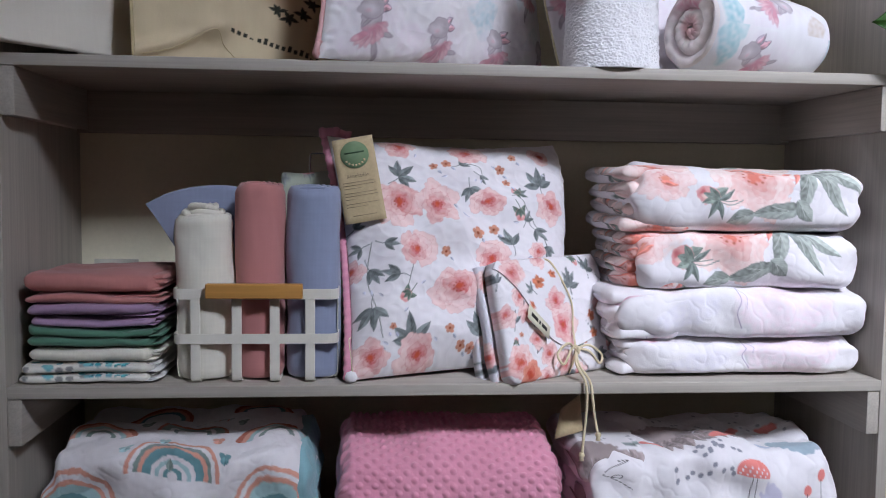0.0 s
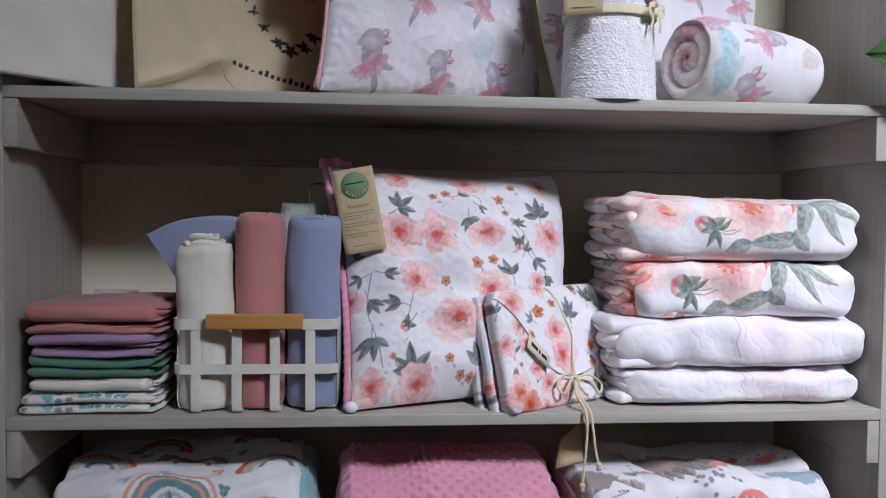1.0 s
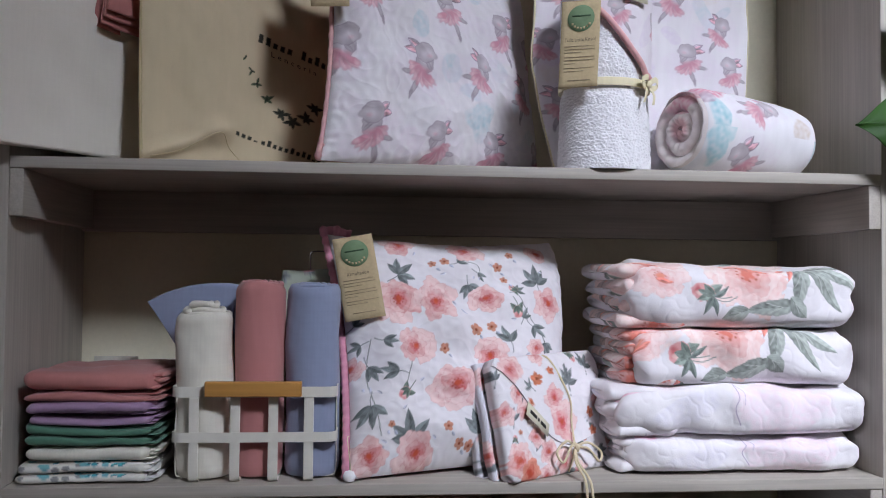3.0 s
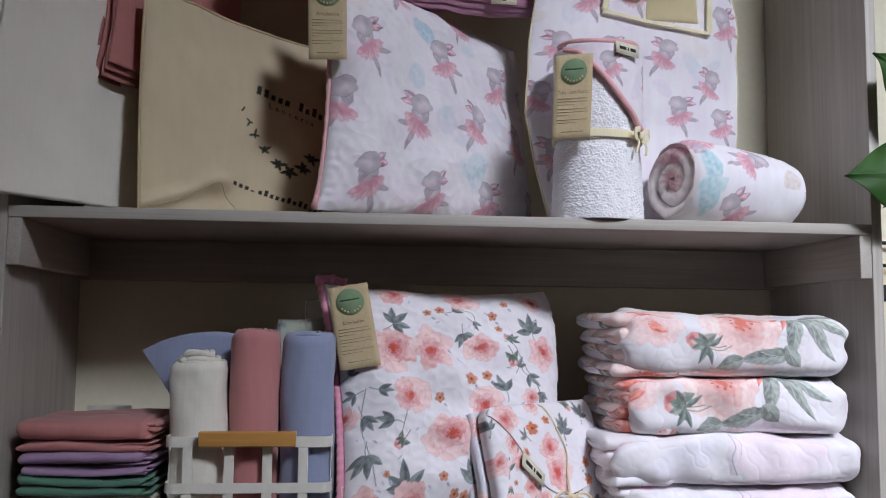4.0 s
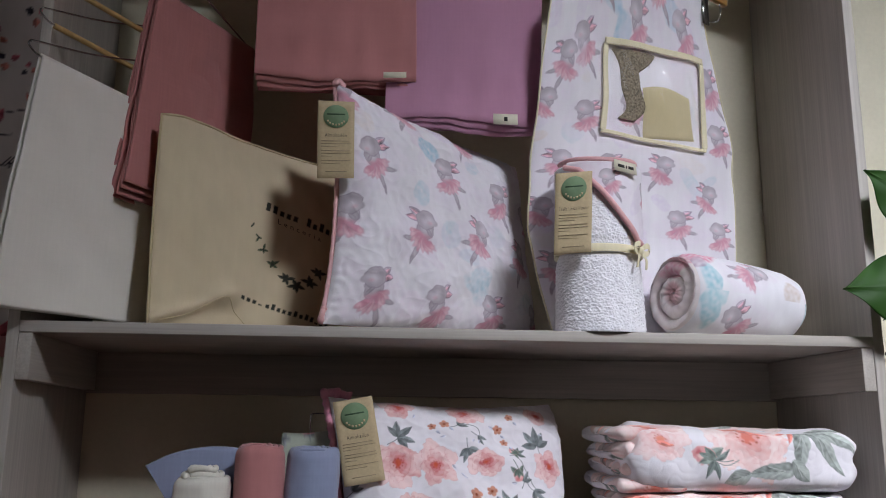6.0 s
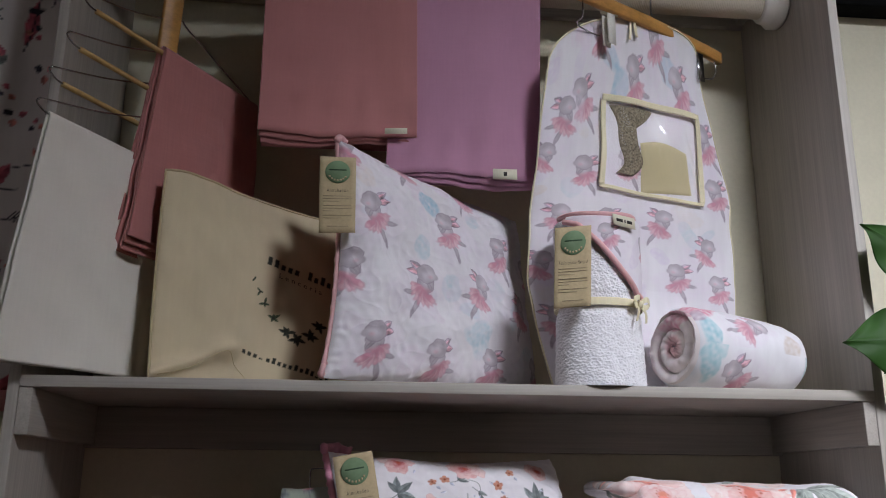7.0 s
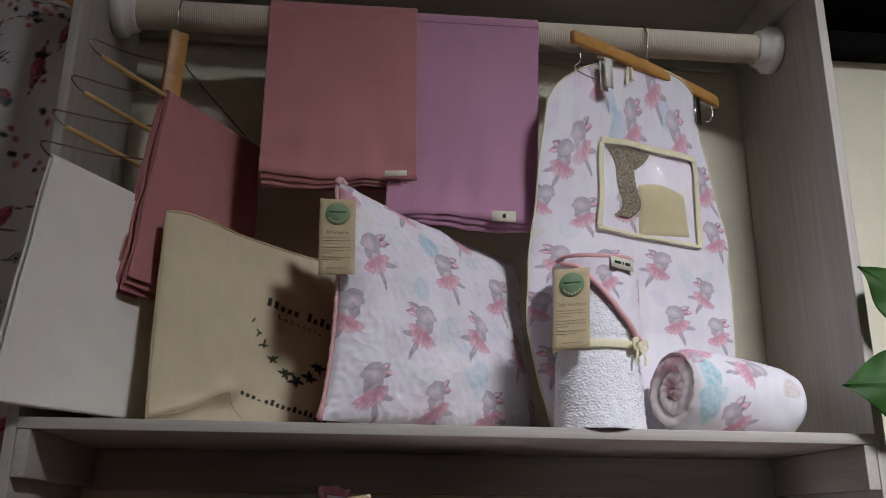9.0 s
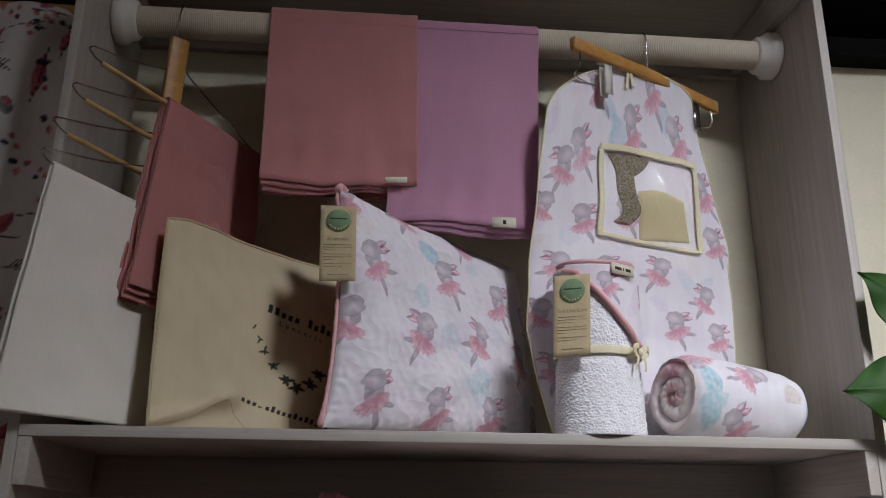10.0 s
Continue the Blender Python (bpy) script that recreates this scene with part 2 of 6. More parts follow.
def quad_at(c, s, t):
    """A point of the quad with corners bottom left, bottom right, top left, top right."""
    c = [np.array(k, float) for k in c]
    s, t = np.asarray(s)[..., None], np.asarray(t)[..., None]
    return c[0] * (1 - s) * (1 - t) + c[1] * s * (1 - t) + c[2] * (1 - s) * t + c[3] * s * t


# ---- prints ----
CLOTH_WHITE = lin(240, 236, 240)


class Cloth:
    """A cloth seen flat: u and v in metres at each of its points, and the colour printed there."""

    def __init__(self, u, v, base=CLOTH_WHITE):
        self.u, self.v = u, v
        self.c = np.empty(u.shape + (3,))
        self.c[:] = base
        self.n1 = waves(np.stack([u, v], -1), 0.012, 5)
        self.n2 = waves(np.stack([u, v], -1), 0.035, 6)

    def local(self, x, y, turn, reach):
        du, dv = self.u - x, self.v - y
        k = np.nonzero((np.abs(du) < reach) & (np.abs(dv) < reach))
        c, s = math.cos(turn), math.sin(turn)
        return k, du[k] * c + dv[k] * s, -du[k] * s + dv[k] * c

    def lay(self, k, alpha, colour):
        a = np.clip(alpha, 0, 1)[..., None]
        self.c[k] = self.c[k] * (1 - a) + np.asarray(colour) * a

    def oval(self, x, y, rx, ry, turn, colour, soft=0.0012, strength=1.0, rough=0.0):
        k, a, b = self.local(x, y, turn, max(rx, ry) * 1.5 + soft)
        d = (1 - np.sqrt((a / rx) ** 2 + (b / ry) ** 2) + rough * self.n1[k]) * min(rx, ry)
        self.lay(k, strength * (0.5 + d / soft), colour)

    def wash(self, x, y, rx, ry, turn, colour, strength=0.5):
        k, a, b = self.local(x, y, turn, max(rx, ry) * 1.6)
        d = 1.05 - np.sqrt((a / rx) ** 2 + (b / ry) ** 2) + 0.16 * self.n2[k]
        self.lay(k, strength * np.clip(d * 5, 0, 1) * (0.75 + 0.25 * self.n1[k]), colour)

    def line(self, pts, w, colour, n=24, strength=1.0):
        L = smooth_line([(p[0], p[1], 0) for p in pts], n)[:, :2]
        lo, hi = L.min(0) - 3 * w, L.max(0) + 3 * w
        k = np.nonzero((self.u > lo[0]) & (self.u < hi[0]) & (self.v > lo[1]) & (self.v < hi[1]))
        q = np.stack([self.u[k], self.v[k]], -1)
        best = np.full(q.shape[:-1], 9.0)
        for a, b in zip(L[:-1], L[1:]):
            ab = b - a
            f = np.clip(((q - a) @ ab) / (ab @ ab + 1e-12), 0, 1)
            best = np.minimum(best, np.linalg.norm(q - a - f[..., None] * ab, axis=-1))
        self.lay(k, strength * (0.5 + (w / 2 - best) / 0.0008), colour)

    def leaf(self, x, y, ln, w, turn, colour, vein=True):
        """A pointed leaf from its stalk at (x, y)."""
        k, a, b = self.local(x, y, turn, ln * 1.2)
        t = np.clip(a / ln, 0, 1)
        half = w * np.sin(np.pi * t ** 0.8) ** 0.9 * (1 + 0.08 * self.n1[k])
        d = half - np.abs(b)
        inside = (a > 0) & (a < ln)
        rib = 0.5 + 0.5 * np.cos((a - 1.4 * np.abs(b)) / max(ln, 1e-4) * 44)
        tone = np.asarray(colour) * (1 + 0.22 * self.n1[k] + np.where(b > 0, 0.26, -0.20) + 0.16 * rib)[..., None]
        self.lay(k, np.where(inside, 0.5 + d / 0.001, 0), np.clip(tone, 0, 1))
        if vein:
            self.lay(k, np.where(inside, 0.6 * (1 - np.abs(b) / 0.0007), 0), np.asarray(colour) * 0.5)

    def rose(self, x, y, r, turn, seed, pale=lin(248, 218, 216), deep=lin(214, 112, 114), heart=lin(210, 92, 66)):
        """An open rose: rings of overlapping petals, pale at the rim and deeper at the foot, with fine veins and a small heart."""
        g = np.random.default_rng(seed)
        pale, deep = np.asarray(pale), np.asarray(deep)
        sx, sy = (1.0, g.uniform(0.62, 0.95)) if g.random() < 0.5 else (g.uniform(0.62, 0.95), 1.0)
        lit = g.uniform(0, 6.3)
        hx, hy = x + 0.12 * r * math.cos(lit), y + 0.12 * r * math.sin(lit)
        for ring, n, out, ln, wd, mix in ((0, 5, 0.54, 0.48, 0.46, 0.0), (1, 5, 0.38, 0.38, 0.36, 0.12), (2, 4, 0.22, 0.33, 0.28, 0.36), (3, 3, 0.10, 0.24, 0.20, 0.62)):
            ph = g.uniform(0, 6.3)
            for i in range(n):
                t = turn + ph + i * 2 * math.pi / n + g.uniform(-0.2, 0.2)
                d = out * g.uniform(0.9, 1.1)
                L, W = ln * r * g.uniform(0.9, 1.15), wd * r * g.uniform(0.9, 1.15)
                mixc = ring / 3.0
                k, a, b = self.local(x * (1 - mixc) + hx * mixc + d * r * sx * math.cos(t), y * (1 - mixc) + hy * mixc + d * r * sy * math.sin(t), t, L * 1.4)
                wob = 1 + 0.13 * np.cos(3 * np.arctan2(b, a) + ph) + 0.06 * np.cos(7 * np.arctan2(b, a) + 2 * ph) + 0.07 * self.n1[k]
                e = 1 - np.sqrt((a / L) ** 2 + (b / W) ** 2) / wob
                foot = np.clip(0.5 - 0.62 * a / L, 0, 1)
                vein = 0.5 + 0.5 * np.sin(b / r * 46 + 2 * self.n1[k])
                tone = np.clip(mix + 0.62 * foot ** 1.5 + 0.20 * vein * foot + 0.12 * self.n1[k] + 0.20 * math.cos(t - lit) + g.uniform(-0.08, 0.08), 0, 1)[..., None]
                self.lay(k, (0.5 + e * W / 0.0012) * (0.80 if ring == 0 else 0.92), pale * (1 - tone) + deep * tone)
                self.lay(k, np.where(e > 0, 0.32 * np.exp(-(e * W / 0.0008) ** 2), 0), deep * 0.88)
        self.oval(hx, hy, r * 0.15, r * 0.11, turn, heart, 0.002, 0.8, 0.3)
        for i in range(9):
            t = i * 0.7 + turn
            self.oval(hx + r * 0.19 * math.cos(t), hy + r * 0.17 * math.sin(t), r * 0.03, r * 0.03, 0, np.asarray(heart) * 0.75, 0.001, 0.7)

    def small_flower(self, x, y, r, turn, colour=lin(208, 146, 124)):
        k, a, b = self.local(x, y, turn, r * 1.5)
        rad, th = np.sqrt(a * a + b * b) / r, np.arctan2(b, a)
        d = (0.60 + 0.40 * np.abs(np.cos(2.5 * th)) ** 0.6 + 0.1 * self.n1[k] - rad) * r
        self.lay(k, 0.5 + d / 0.0012, np.asarray(colour) * (1 + 0.2 * self.n1[k])[..., None])
        self.oval(x, y, r * 0.25, r * 0.25, 0, lin(150, 70, 40), 0.001, 0.8)

    def spray(self, x, y, ln, turn, n=4, colour=lin(122, 128, 132)):
        self.line([(x - 0.6 * ln * math.cos(turn), y - 0.6 * ln * math.sin(turn)), (x - 0.2 * ln * math.cos(turn + 0.3), y - 0.2 * ln * math.sin(turn + 0.3)), (x + 0.3 * ln * math.cos(turn), y + 0.3 * ln * math.sin(turn))], 0.0012, colour)
        for i in range(n):
            a = turn + (i - (n - 1) / 2) * 0.70 + 0.2 * math.sin(i * 5 + x * 300)
            self.leaf(x, y, ln * (1 - 0.16 * abs(i - (n - 1) / 2)), ln * 0.165, a, np.asarray(colour) * (0.85 + 0.3 * (i % 2)))

    def bud(self, x, y, r, turn, green=lin(112, 126, 116)):
        self.leaf(x, y, r * 1.9, r * 0.42, turn + 2.6, green)
        self.leaf(x, y, r * 1.9, r * 0.42, turn - 2.4, green)
        self.oval(x, y, r, r * 0.85, turn, lin(236, 176, 176), 0.0012, 1.0, 0.08)
        self.oval(x + 0.55 * r * math.cos(turn), y + 0.55 * r * math.sin(turn), r * 0.30, r * 0.42, turn, lin(216, 120, 124), 0.003, 0.65, 0.3)
        self.oval(x + 0.25 * r * math.cos(turn + 1.2), y + 0.25 * r * math.sin(turn + 1.2), r * 0.5, r * 0.2, turn, lin(248, 214, 208), 0.002, 0.8, 0.2)
        for d in (-0.75, 0.0, 0.75):
            self.leaf(x - 0.95 * r * math.cos(turn), y - 0.95 * r * math.sin(turn), r * 1.45, r * 0.34, turn + d * 0.8, np.asarray(green) * (1.0 + 0.2 * d))
        self.line([(x - r * math.cos(turn), y - r * math.sin(turn)), (x - 2.6 * r * math.cos(turn + 0.2), y - 2.6 * r * math.sin(turn + 0.2))], 0.0013, green)

    def tutu(self, x, y, k, flip, turn=0.0):
        """The nursery motif in plain shapes: a lilac-grey round over an oval, two pink petals, a pink fan and tapering streaks."""
        grey, pale, dark = np.array(lin(196, 186, 194)), lin(224, 216, 222), np.array(lin(150, 134, 150))
        pink, deep, rim = np.array(lin(231, 184, 196)), np.array(lin(212, 152, 168)), np.array(lin(242, 212, 220))
        c, s = math.cos(turn), math.sin(turn)

        def p(a, b):
            a *= flip * k
            b *= k
            return x + a * c - b * s, y + a * s + b * c

        def o(a, b, rx, ry, t, col, st=1.0, soft=0.0014, rough=0.06):
            self.oval(*p(a, b), rx * k, ry * k, (t if flip > 0 else math.pi - t) + turn, col, soft, st, rough)

        def edged(a, b, rx, ry, t, col, st=1.0):
            o(a, b, rx + 0.016, ry + 0.016, t, dark, 0.75 * st, 0.0010)
            o(a, b, rx, ry, t, col, st, 0.0018)

        def petal(a, b, ln, w, t, col):
            self.leaf(*p(a, b), ln * k * 1.06, w * k * 1.15, (t if flip > 0 else math.pi - t) + turn, dark * 1.15, False)
            self.leaf(*p(a, b), ln * k, w * k * 0.85, (t if flip > 0 else math.pi - t) + turn, col, False)

        self.wash(*p(-0.1, -0.1), 1.2 * k, 0.9 * k, 0.3, lin(240, 230, 240), 0.5)
        edged(-0.22, -0.62, 0.27, 0.075, 1.05, grey, 0.85)
        edged(-0.34, -0.86, 0.13, 0.04, 1.35, grey * 0.9, 0.7)
        edged(-0.48, -0.22, 0.24, 0.065, 0.05, grey, 0.85)
        petal(-0.04, 0.44, 0.50, 0.110, 3.05, pink * 0.95)
        petal(-0.02, 0.52, 0.46, 0.105, 2.60, grey)
        petal(-0.06, 0.54, 0.36, 0.055, 2.60, pink)
        edged(0.10, 0.12, 0.29, 0.38, -0.25, grey)
        for i in range(9):
            t = math.radians(170 + i * 20)
            q = (0.06 + 0.29 * math.cos(t), -0.14 + 0.20 * math.sin(t) - 0.10 * math.cos(t))
            o(q[0], q[1], 0.26, 0.105, t, dark * 1.4, 0.4, 0.0010)
            o(q[0], q[1], 0.245, 0.098, t, pink if i % 2 else deep * 1.10, 0.9, 0.0020, 0.16)
            o(q[0] + 0.13 * math.cos(t), q[1] + 0.13 * math.sin(t), 0.09, 0.08, t, rim, 0.45, 0.004)
        o(0.03, -0.10, 0.28, 0.12, -0.1, deep * 1.05, 0.6, 0.004, 0.1)
        o(0.12, 0.16, 0.16, 0.22, -0.1, pale, 0.75, 0.006)
        edged(0.20, 0.06, 0.17, 0.045, -0.9, grey)
        edged(0.14, 0.42, 0.34, 0.29, 0.1, grey)
        o(0.40, 0.36, 0.15, 0.12, 0.0, grey * 1.04, 1.0, 0.002)
        o(0.20, 0.39, 0.20, 0.15, 0.0, pale, 0.8, 0.007)
        o(0.00, 0.54, 0.14, 0.13, 0.4, grey * 0.86, 0.45, 0.006)
        o(0.26, 0.33, 0.07, 0.05, 0.0, pink, 0.5, 0.004)

    def blots(self, u0, u1, v0, v1, seed=3):
        """Soft watercolour blots behind the motif."""
        g = np.random.default_rng(seed)
        for _ in range(int((u1 - u0) * (v1 - v0) / 0.0042)):
            self.wash(g.uniform(u0, u1), g.uniform(v0, v1), g.uniform(0.012, 0.034), g.uniform(0.010, 0.024), g.uniform(0, 3),
                      [lin(188, 214, 224), lin(236, 220, 232), lin(236, 222, 214), lin(228, 214, 234), lin(238, 226, 236)][g.integers(5)], g.uniform(0.25, 0.65))

    def nursery(self, u0, u1, v0, v1, du=0.088, dv=0.082, k=0.034, shift=0.0, seed=3):
        self.blots(u0, u1, v0, v1, seed)
        for j in range(int((v1 - v0) / dv) + 2):
            for i in range(int((u1 - u0) / du) + 2):
                self.tutu(u0 + shift + (i + 0.5 * (j % 2)) * du, v0 + (j + 0.35) * dv - 0.12 * du * (i % 2), k, 1 if j % 2 == 0 else -1, 0.12 * math.sin(i * 2 + j))

    def garden(self, u0, u1, v0, v1, seed, count, big=0.03):
        """The rose print scattered without a plan."""
        g = np.random.default_rng(seed)
        spots_ = []
        for _ in range(count * 12):
            p = np.array([g.uniform(u0, u1), g.uniform(v0, v1)])
            if all(np.linalg.norm(p - q) > big * 1.55 for q in spots_):
                spots_.append(p)
            if len(spots_) >= count:
                break
        for i, p in enumerate(spots_):
            kind = i % 4
            if kind in (0, 2):
                self.spray(p[0] + big * 0.6, p[1] - big * 0.6, big * 1.1, g.uniform(0, 6), 3)
                self.rose(p[0], p[1], big * g.uniform(0.75, 1.05), g.uniform(0, 6), int(g.integers(999)))
            elif kind == 1:
                self.spray(p[0], p[1], big * 1.1, g.uniform(0, 6), 4)
            else:
                self.bud(p[0], p[1], big * 0.28, g.uniform(0, 6))
                self.small_flower(p[0] + big * 0.7, p[1] + big * 0.4, big * 0.24, g.uniform(0, 6))


def lettering(words, corners, s0, t0, height, mat, parent, name="lettering", lift=0.0006, spacing=1.0, aspect=1.0):
    """Words laid on a quad: s0, t0 the centre of the line, height as a share of the quad's height."""
    cu = bpy.data.curves.new("letters", "FONT")
    cu.body, cu.align_x, cu.align_y, cu.space_character, cu.resolution_u = words, "CENTER", "CENTER", spacing, 2
    ob = bpy.data.objects.new("letters", cu)
    scene.collection.objects.link(ob)
    me = bpy.data.meshes.new_from_object(ob.evaluated_get(bpy.context.evaluated_depsgraph_get()))
    bpy.data.objects.remove(ob)
    V = np.array([v.co[:] for v in me.vertices])
    c = [np.array(k, float) for k in corners]
    n = np.cross(c[1] - c[0], c[2] - c[0])
    n /= np.linalg.norm(n)
    W = quad_at(corners, s0 + V[:, 0] * height * aspect, t0 + V[:, 1] * height) + n * lift
    me.vertices.foreach_set("co", W.astype(np.float32).ravel())
    me.update()
    me.materials.append(mat)
    ob = new(name, me)
    ob.parent = parent
    if parent.parent is None:
        ob.matrix_parent_inverse = Matrix.Translation(-Vector(parent.location))
    return ob


def patch(corners, s0, s1, t0, t1, lift, thick=0.0004):
    c = [np.array(k, float) for k in corners]
    n = np.cross(c[1] - c[0], c[2] - c[0])
    n /= np.linalg.norm(n)
    S, T = spread(2, 2, s0, s1, t0, t1)
    P = quad_at(corners, S, T)
    return shell(P + n * lift, P + n * (lift - thick))


def swing_tag(parent, corners, title):
    """A kraft swing tag with a green round emblem and lines of small print, on its corners bottom left, bottom right, top left, top right."""
    c = [np.array(k, float) for k in corners]
    n = np.cross(c[1] - c[0], c[2] - c[0])
    n /= np.linalg.norm(n)
    S, T = spread(8, 14)
    P = quad_at(corners, S, T) + n * (0.0016 * np.sin(3 * T + 1))[..., None]
    tag = part("tag", shell(P + n * 0.0004, P - n * 0.0004), KRAFT, parent, "kraft card swing tag with green emblem")
    k = 36
    th = np.linspace(0, 2 * np.pi, k, endpoint=False)
    w, h = np.linalg.norm(c[1] - c[0]), np.linalg.norm(c[2] - c[0])
    rings = []
    for r, l in ((0.0, 0.0028), (0.34, 0.0028), (0.345, 0.0012)):
        rings.append(quad_at(corners, 0.5 + r * np.cos(th), 0.79 + r * np.sin(th) * w / h) + n * l)
    part("emblem", sheet(np.stack(rings), False, True), CARDGREEN, tag, "round green emblem")
    for i in range(7):
        a = math.radians(215 + i * 18)
        s, t = 0.5 + 0.27 * math.cos(a), 0.79 + 0.27 * math.sin(a) * w / h
        part("leaflet", patch(corners, s - 0.025, s + 0.025, t - 0.012, t + 0.012, 0.0034), KRAFT, tag)
    part("emblem_bar", patch(corners, 0.26, 0.74, 0.805, 0.822, 0.0034), EMBLEM_INK, tag)
    lettering(title, corners, 0.5, 0.54, 0.062, INK, tag, "title", 0.0032, 1.25, (h / w) * 0.72 if len(title) < 12 else (h / w) * 0.5)
    for t, s in ((0.47, 0.86), (0.435, 0.9), (0.40, 0.55), (0.345, 0.88), (0.31, 0.9), (0.275, 0.4), (0.22, 0.9), (0.185, 0.62)):
        part("print_line", patch(corners, 0.1, s, t - 0.0035, t + 0.003, 0.0030), INKSOFT, tag)
    part("print_line", patch(corners, 0.22, 0.8, 0.076, 0.084, 0.0030), INKSOFT, tag)
    return tag


def brand_label(parent, corners):
    lab = part("label", patch(corners, 0, 1, 0, 1, 0.0008, 0.0012), LABELCLOTH, parent, "small cream sewn-in label")
    part("label_print", patch(corners, 0.14, 0.44, 0.36, 0.64, 0.0012), INK, lab)
    part("label_print", patch(corners, 0.50, 0.56, 0.36, 0.64, 0.0012), INK, lab)
    part("label_print", patch(corners, 0.62, 0.86, 0.36, 0.64, 0.0012), INK, lab)
    return lab


# ---- the room ----
BACK = 0.316          # face of the wall behind the shelf unit
EAVE, RIDGE = 2.470, 3.90
XL, XR, YF = -2.20, 1.75, -1.75


def structure(name, geo, mat, label, category="wall"):
    return solid(name, geo, mat, label, category, "", "structure", False)


def slope(y):
    """Height of the roof's underside."""
    return EAVE + (BACK - y) * (RIDGE - EAVE) / (BACK - YF)


structure("wall_back", board(XL, XR, BACK, BACK + 0.12, 0, EAVE, 0), WALL, "cream painted plaster wall behind the shelves")
# assumed side walls, never in view, darker than the back wall to weaken fill
structure("wall_left", board(XL - 0.12, XL, YF - 0.12, BACK + 0.12, 0, RIDGE + 0.1, 0), WALL_UNSEEN, "unseen side wall, darkened to cut bounced light")
structure("wall_right", board(XR, XR + 0.12, YF - 0.12, BACK + 0.12, 0, RIDGE + 0.1, 0), WALL_UNSEEN, "unseen side wall, darkened to cut bounced light")
structure("floor", board(XL - 0.12, XR + 0.12, YF - 0.12, BACK + 0.12, -0.1, 0, 0), FLOOR, "brown wooden floor of the small shop", "floor")
S, T_ = spread(2, 2)
P = np.stack([XL - 0.12 + (XR - XL + 0.24) * S, BACK + 0.12 + (YF - BACK - 0.24) * T_, 0 * S], -1)
P[..., 2] = slope(P[..., 1])
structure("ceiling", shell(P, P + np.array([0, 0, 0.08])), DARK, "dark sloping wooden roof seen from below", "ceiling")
# opening in the unseen front wall; its edges clip the lamp at left and top
WX0, WX1, WZ0, WZ1 = 0.54, 1.64, 2.58, 3.19
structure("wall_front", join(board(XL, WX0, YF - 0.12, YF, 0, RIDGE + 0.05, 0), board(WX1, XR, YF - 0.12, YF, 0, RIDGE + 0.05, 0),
          board(WX0, WX1, YF - 0.12, YF, 0, WZ0, 0), board(WX0, WX1, YF - 0.12, YF, WZ1, RIDGE + 0.05, 0)), WALL_UNSEEN, "unseen darkened front wall, its window opening sized to shape the daylight")
win = thing("window_1", ((WX0 + WX1) / 2, YF - 0.06, WZ0), "white framed high window behind the viewer", "window", "", "structure")
for b_ in ((WX0, WX1, WZ0, WZ0 + 0.04), (WX0, WX1, WZ1 - 0.04, WZ1), (WX0, WX0 + 0.04, WZ0 + 0.04, WZ1 - 0.04), (WX1 - 0.04, WX1, WZ0 + 0.04, WZ1 - 0.04)):
    part("window_frame", board(b_[0], b_[1], YF - 0.10, YF - 0.05, b_[2], b_[3], 0.004), CREAMPAINT, win)
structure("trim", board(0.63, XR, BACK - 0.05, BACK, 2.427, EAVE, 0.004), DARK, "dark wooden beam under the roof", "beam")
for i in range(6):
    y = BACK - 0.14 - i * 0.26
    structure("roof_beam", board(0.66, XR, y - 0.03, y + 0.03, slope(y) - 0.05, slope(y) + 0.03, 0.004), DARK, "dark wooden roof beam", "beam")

# ---- the shelf unit ----
W_IN, T, TOP = 0.595, 0.0155, 2.4635
Z_LOW, Z_MID, Z_UP = 0.930, 1.200, 1.628
unit = thing("shelf_unit", (0, 0.15, 0), "pale grey ash laminate shelf unit standing against the wall", "shelf")
for x0, x1 in ((-W_IN - T, -W_IN), (W_IN, W_IN + T)):
    part("side_panel", board(x0, x1, 0.0, BACK - 0.002, 0.0, TOP), WOOD_Z, unit)
for z in (0.12, Z_LOW, Z_MID, Z_UP, TOP):
    part("shelf_board", board(-W_IN + 0.0004, W_IN - 0.0004, -0.0012, BACK - 0.002, z - T, z), WOOD_X, unit)
    zc = z - T
    if z > 0.5:
        for a, b_ in ((-W_IN + 0.0004, -0.577), (0.577, W_IN - 0.0004)):
            part("cleat", board(a, b_, 0.001, BACK - 0.0185, zc - 0.0625, zc - 0.0002), WOOD_Y, unit)
        part("rail", board(-W_IN + 0.0004, W_IN - 0.0004, BACK - 0.018, BACK - 0.003, zc - 0.067, zc - 0.0002), WOOD_X, unit)

# ---- soft goods: builders ----


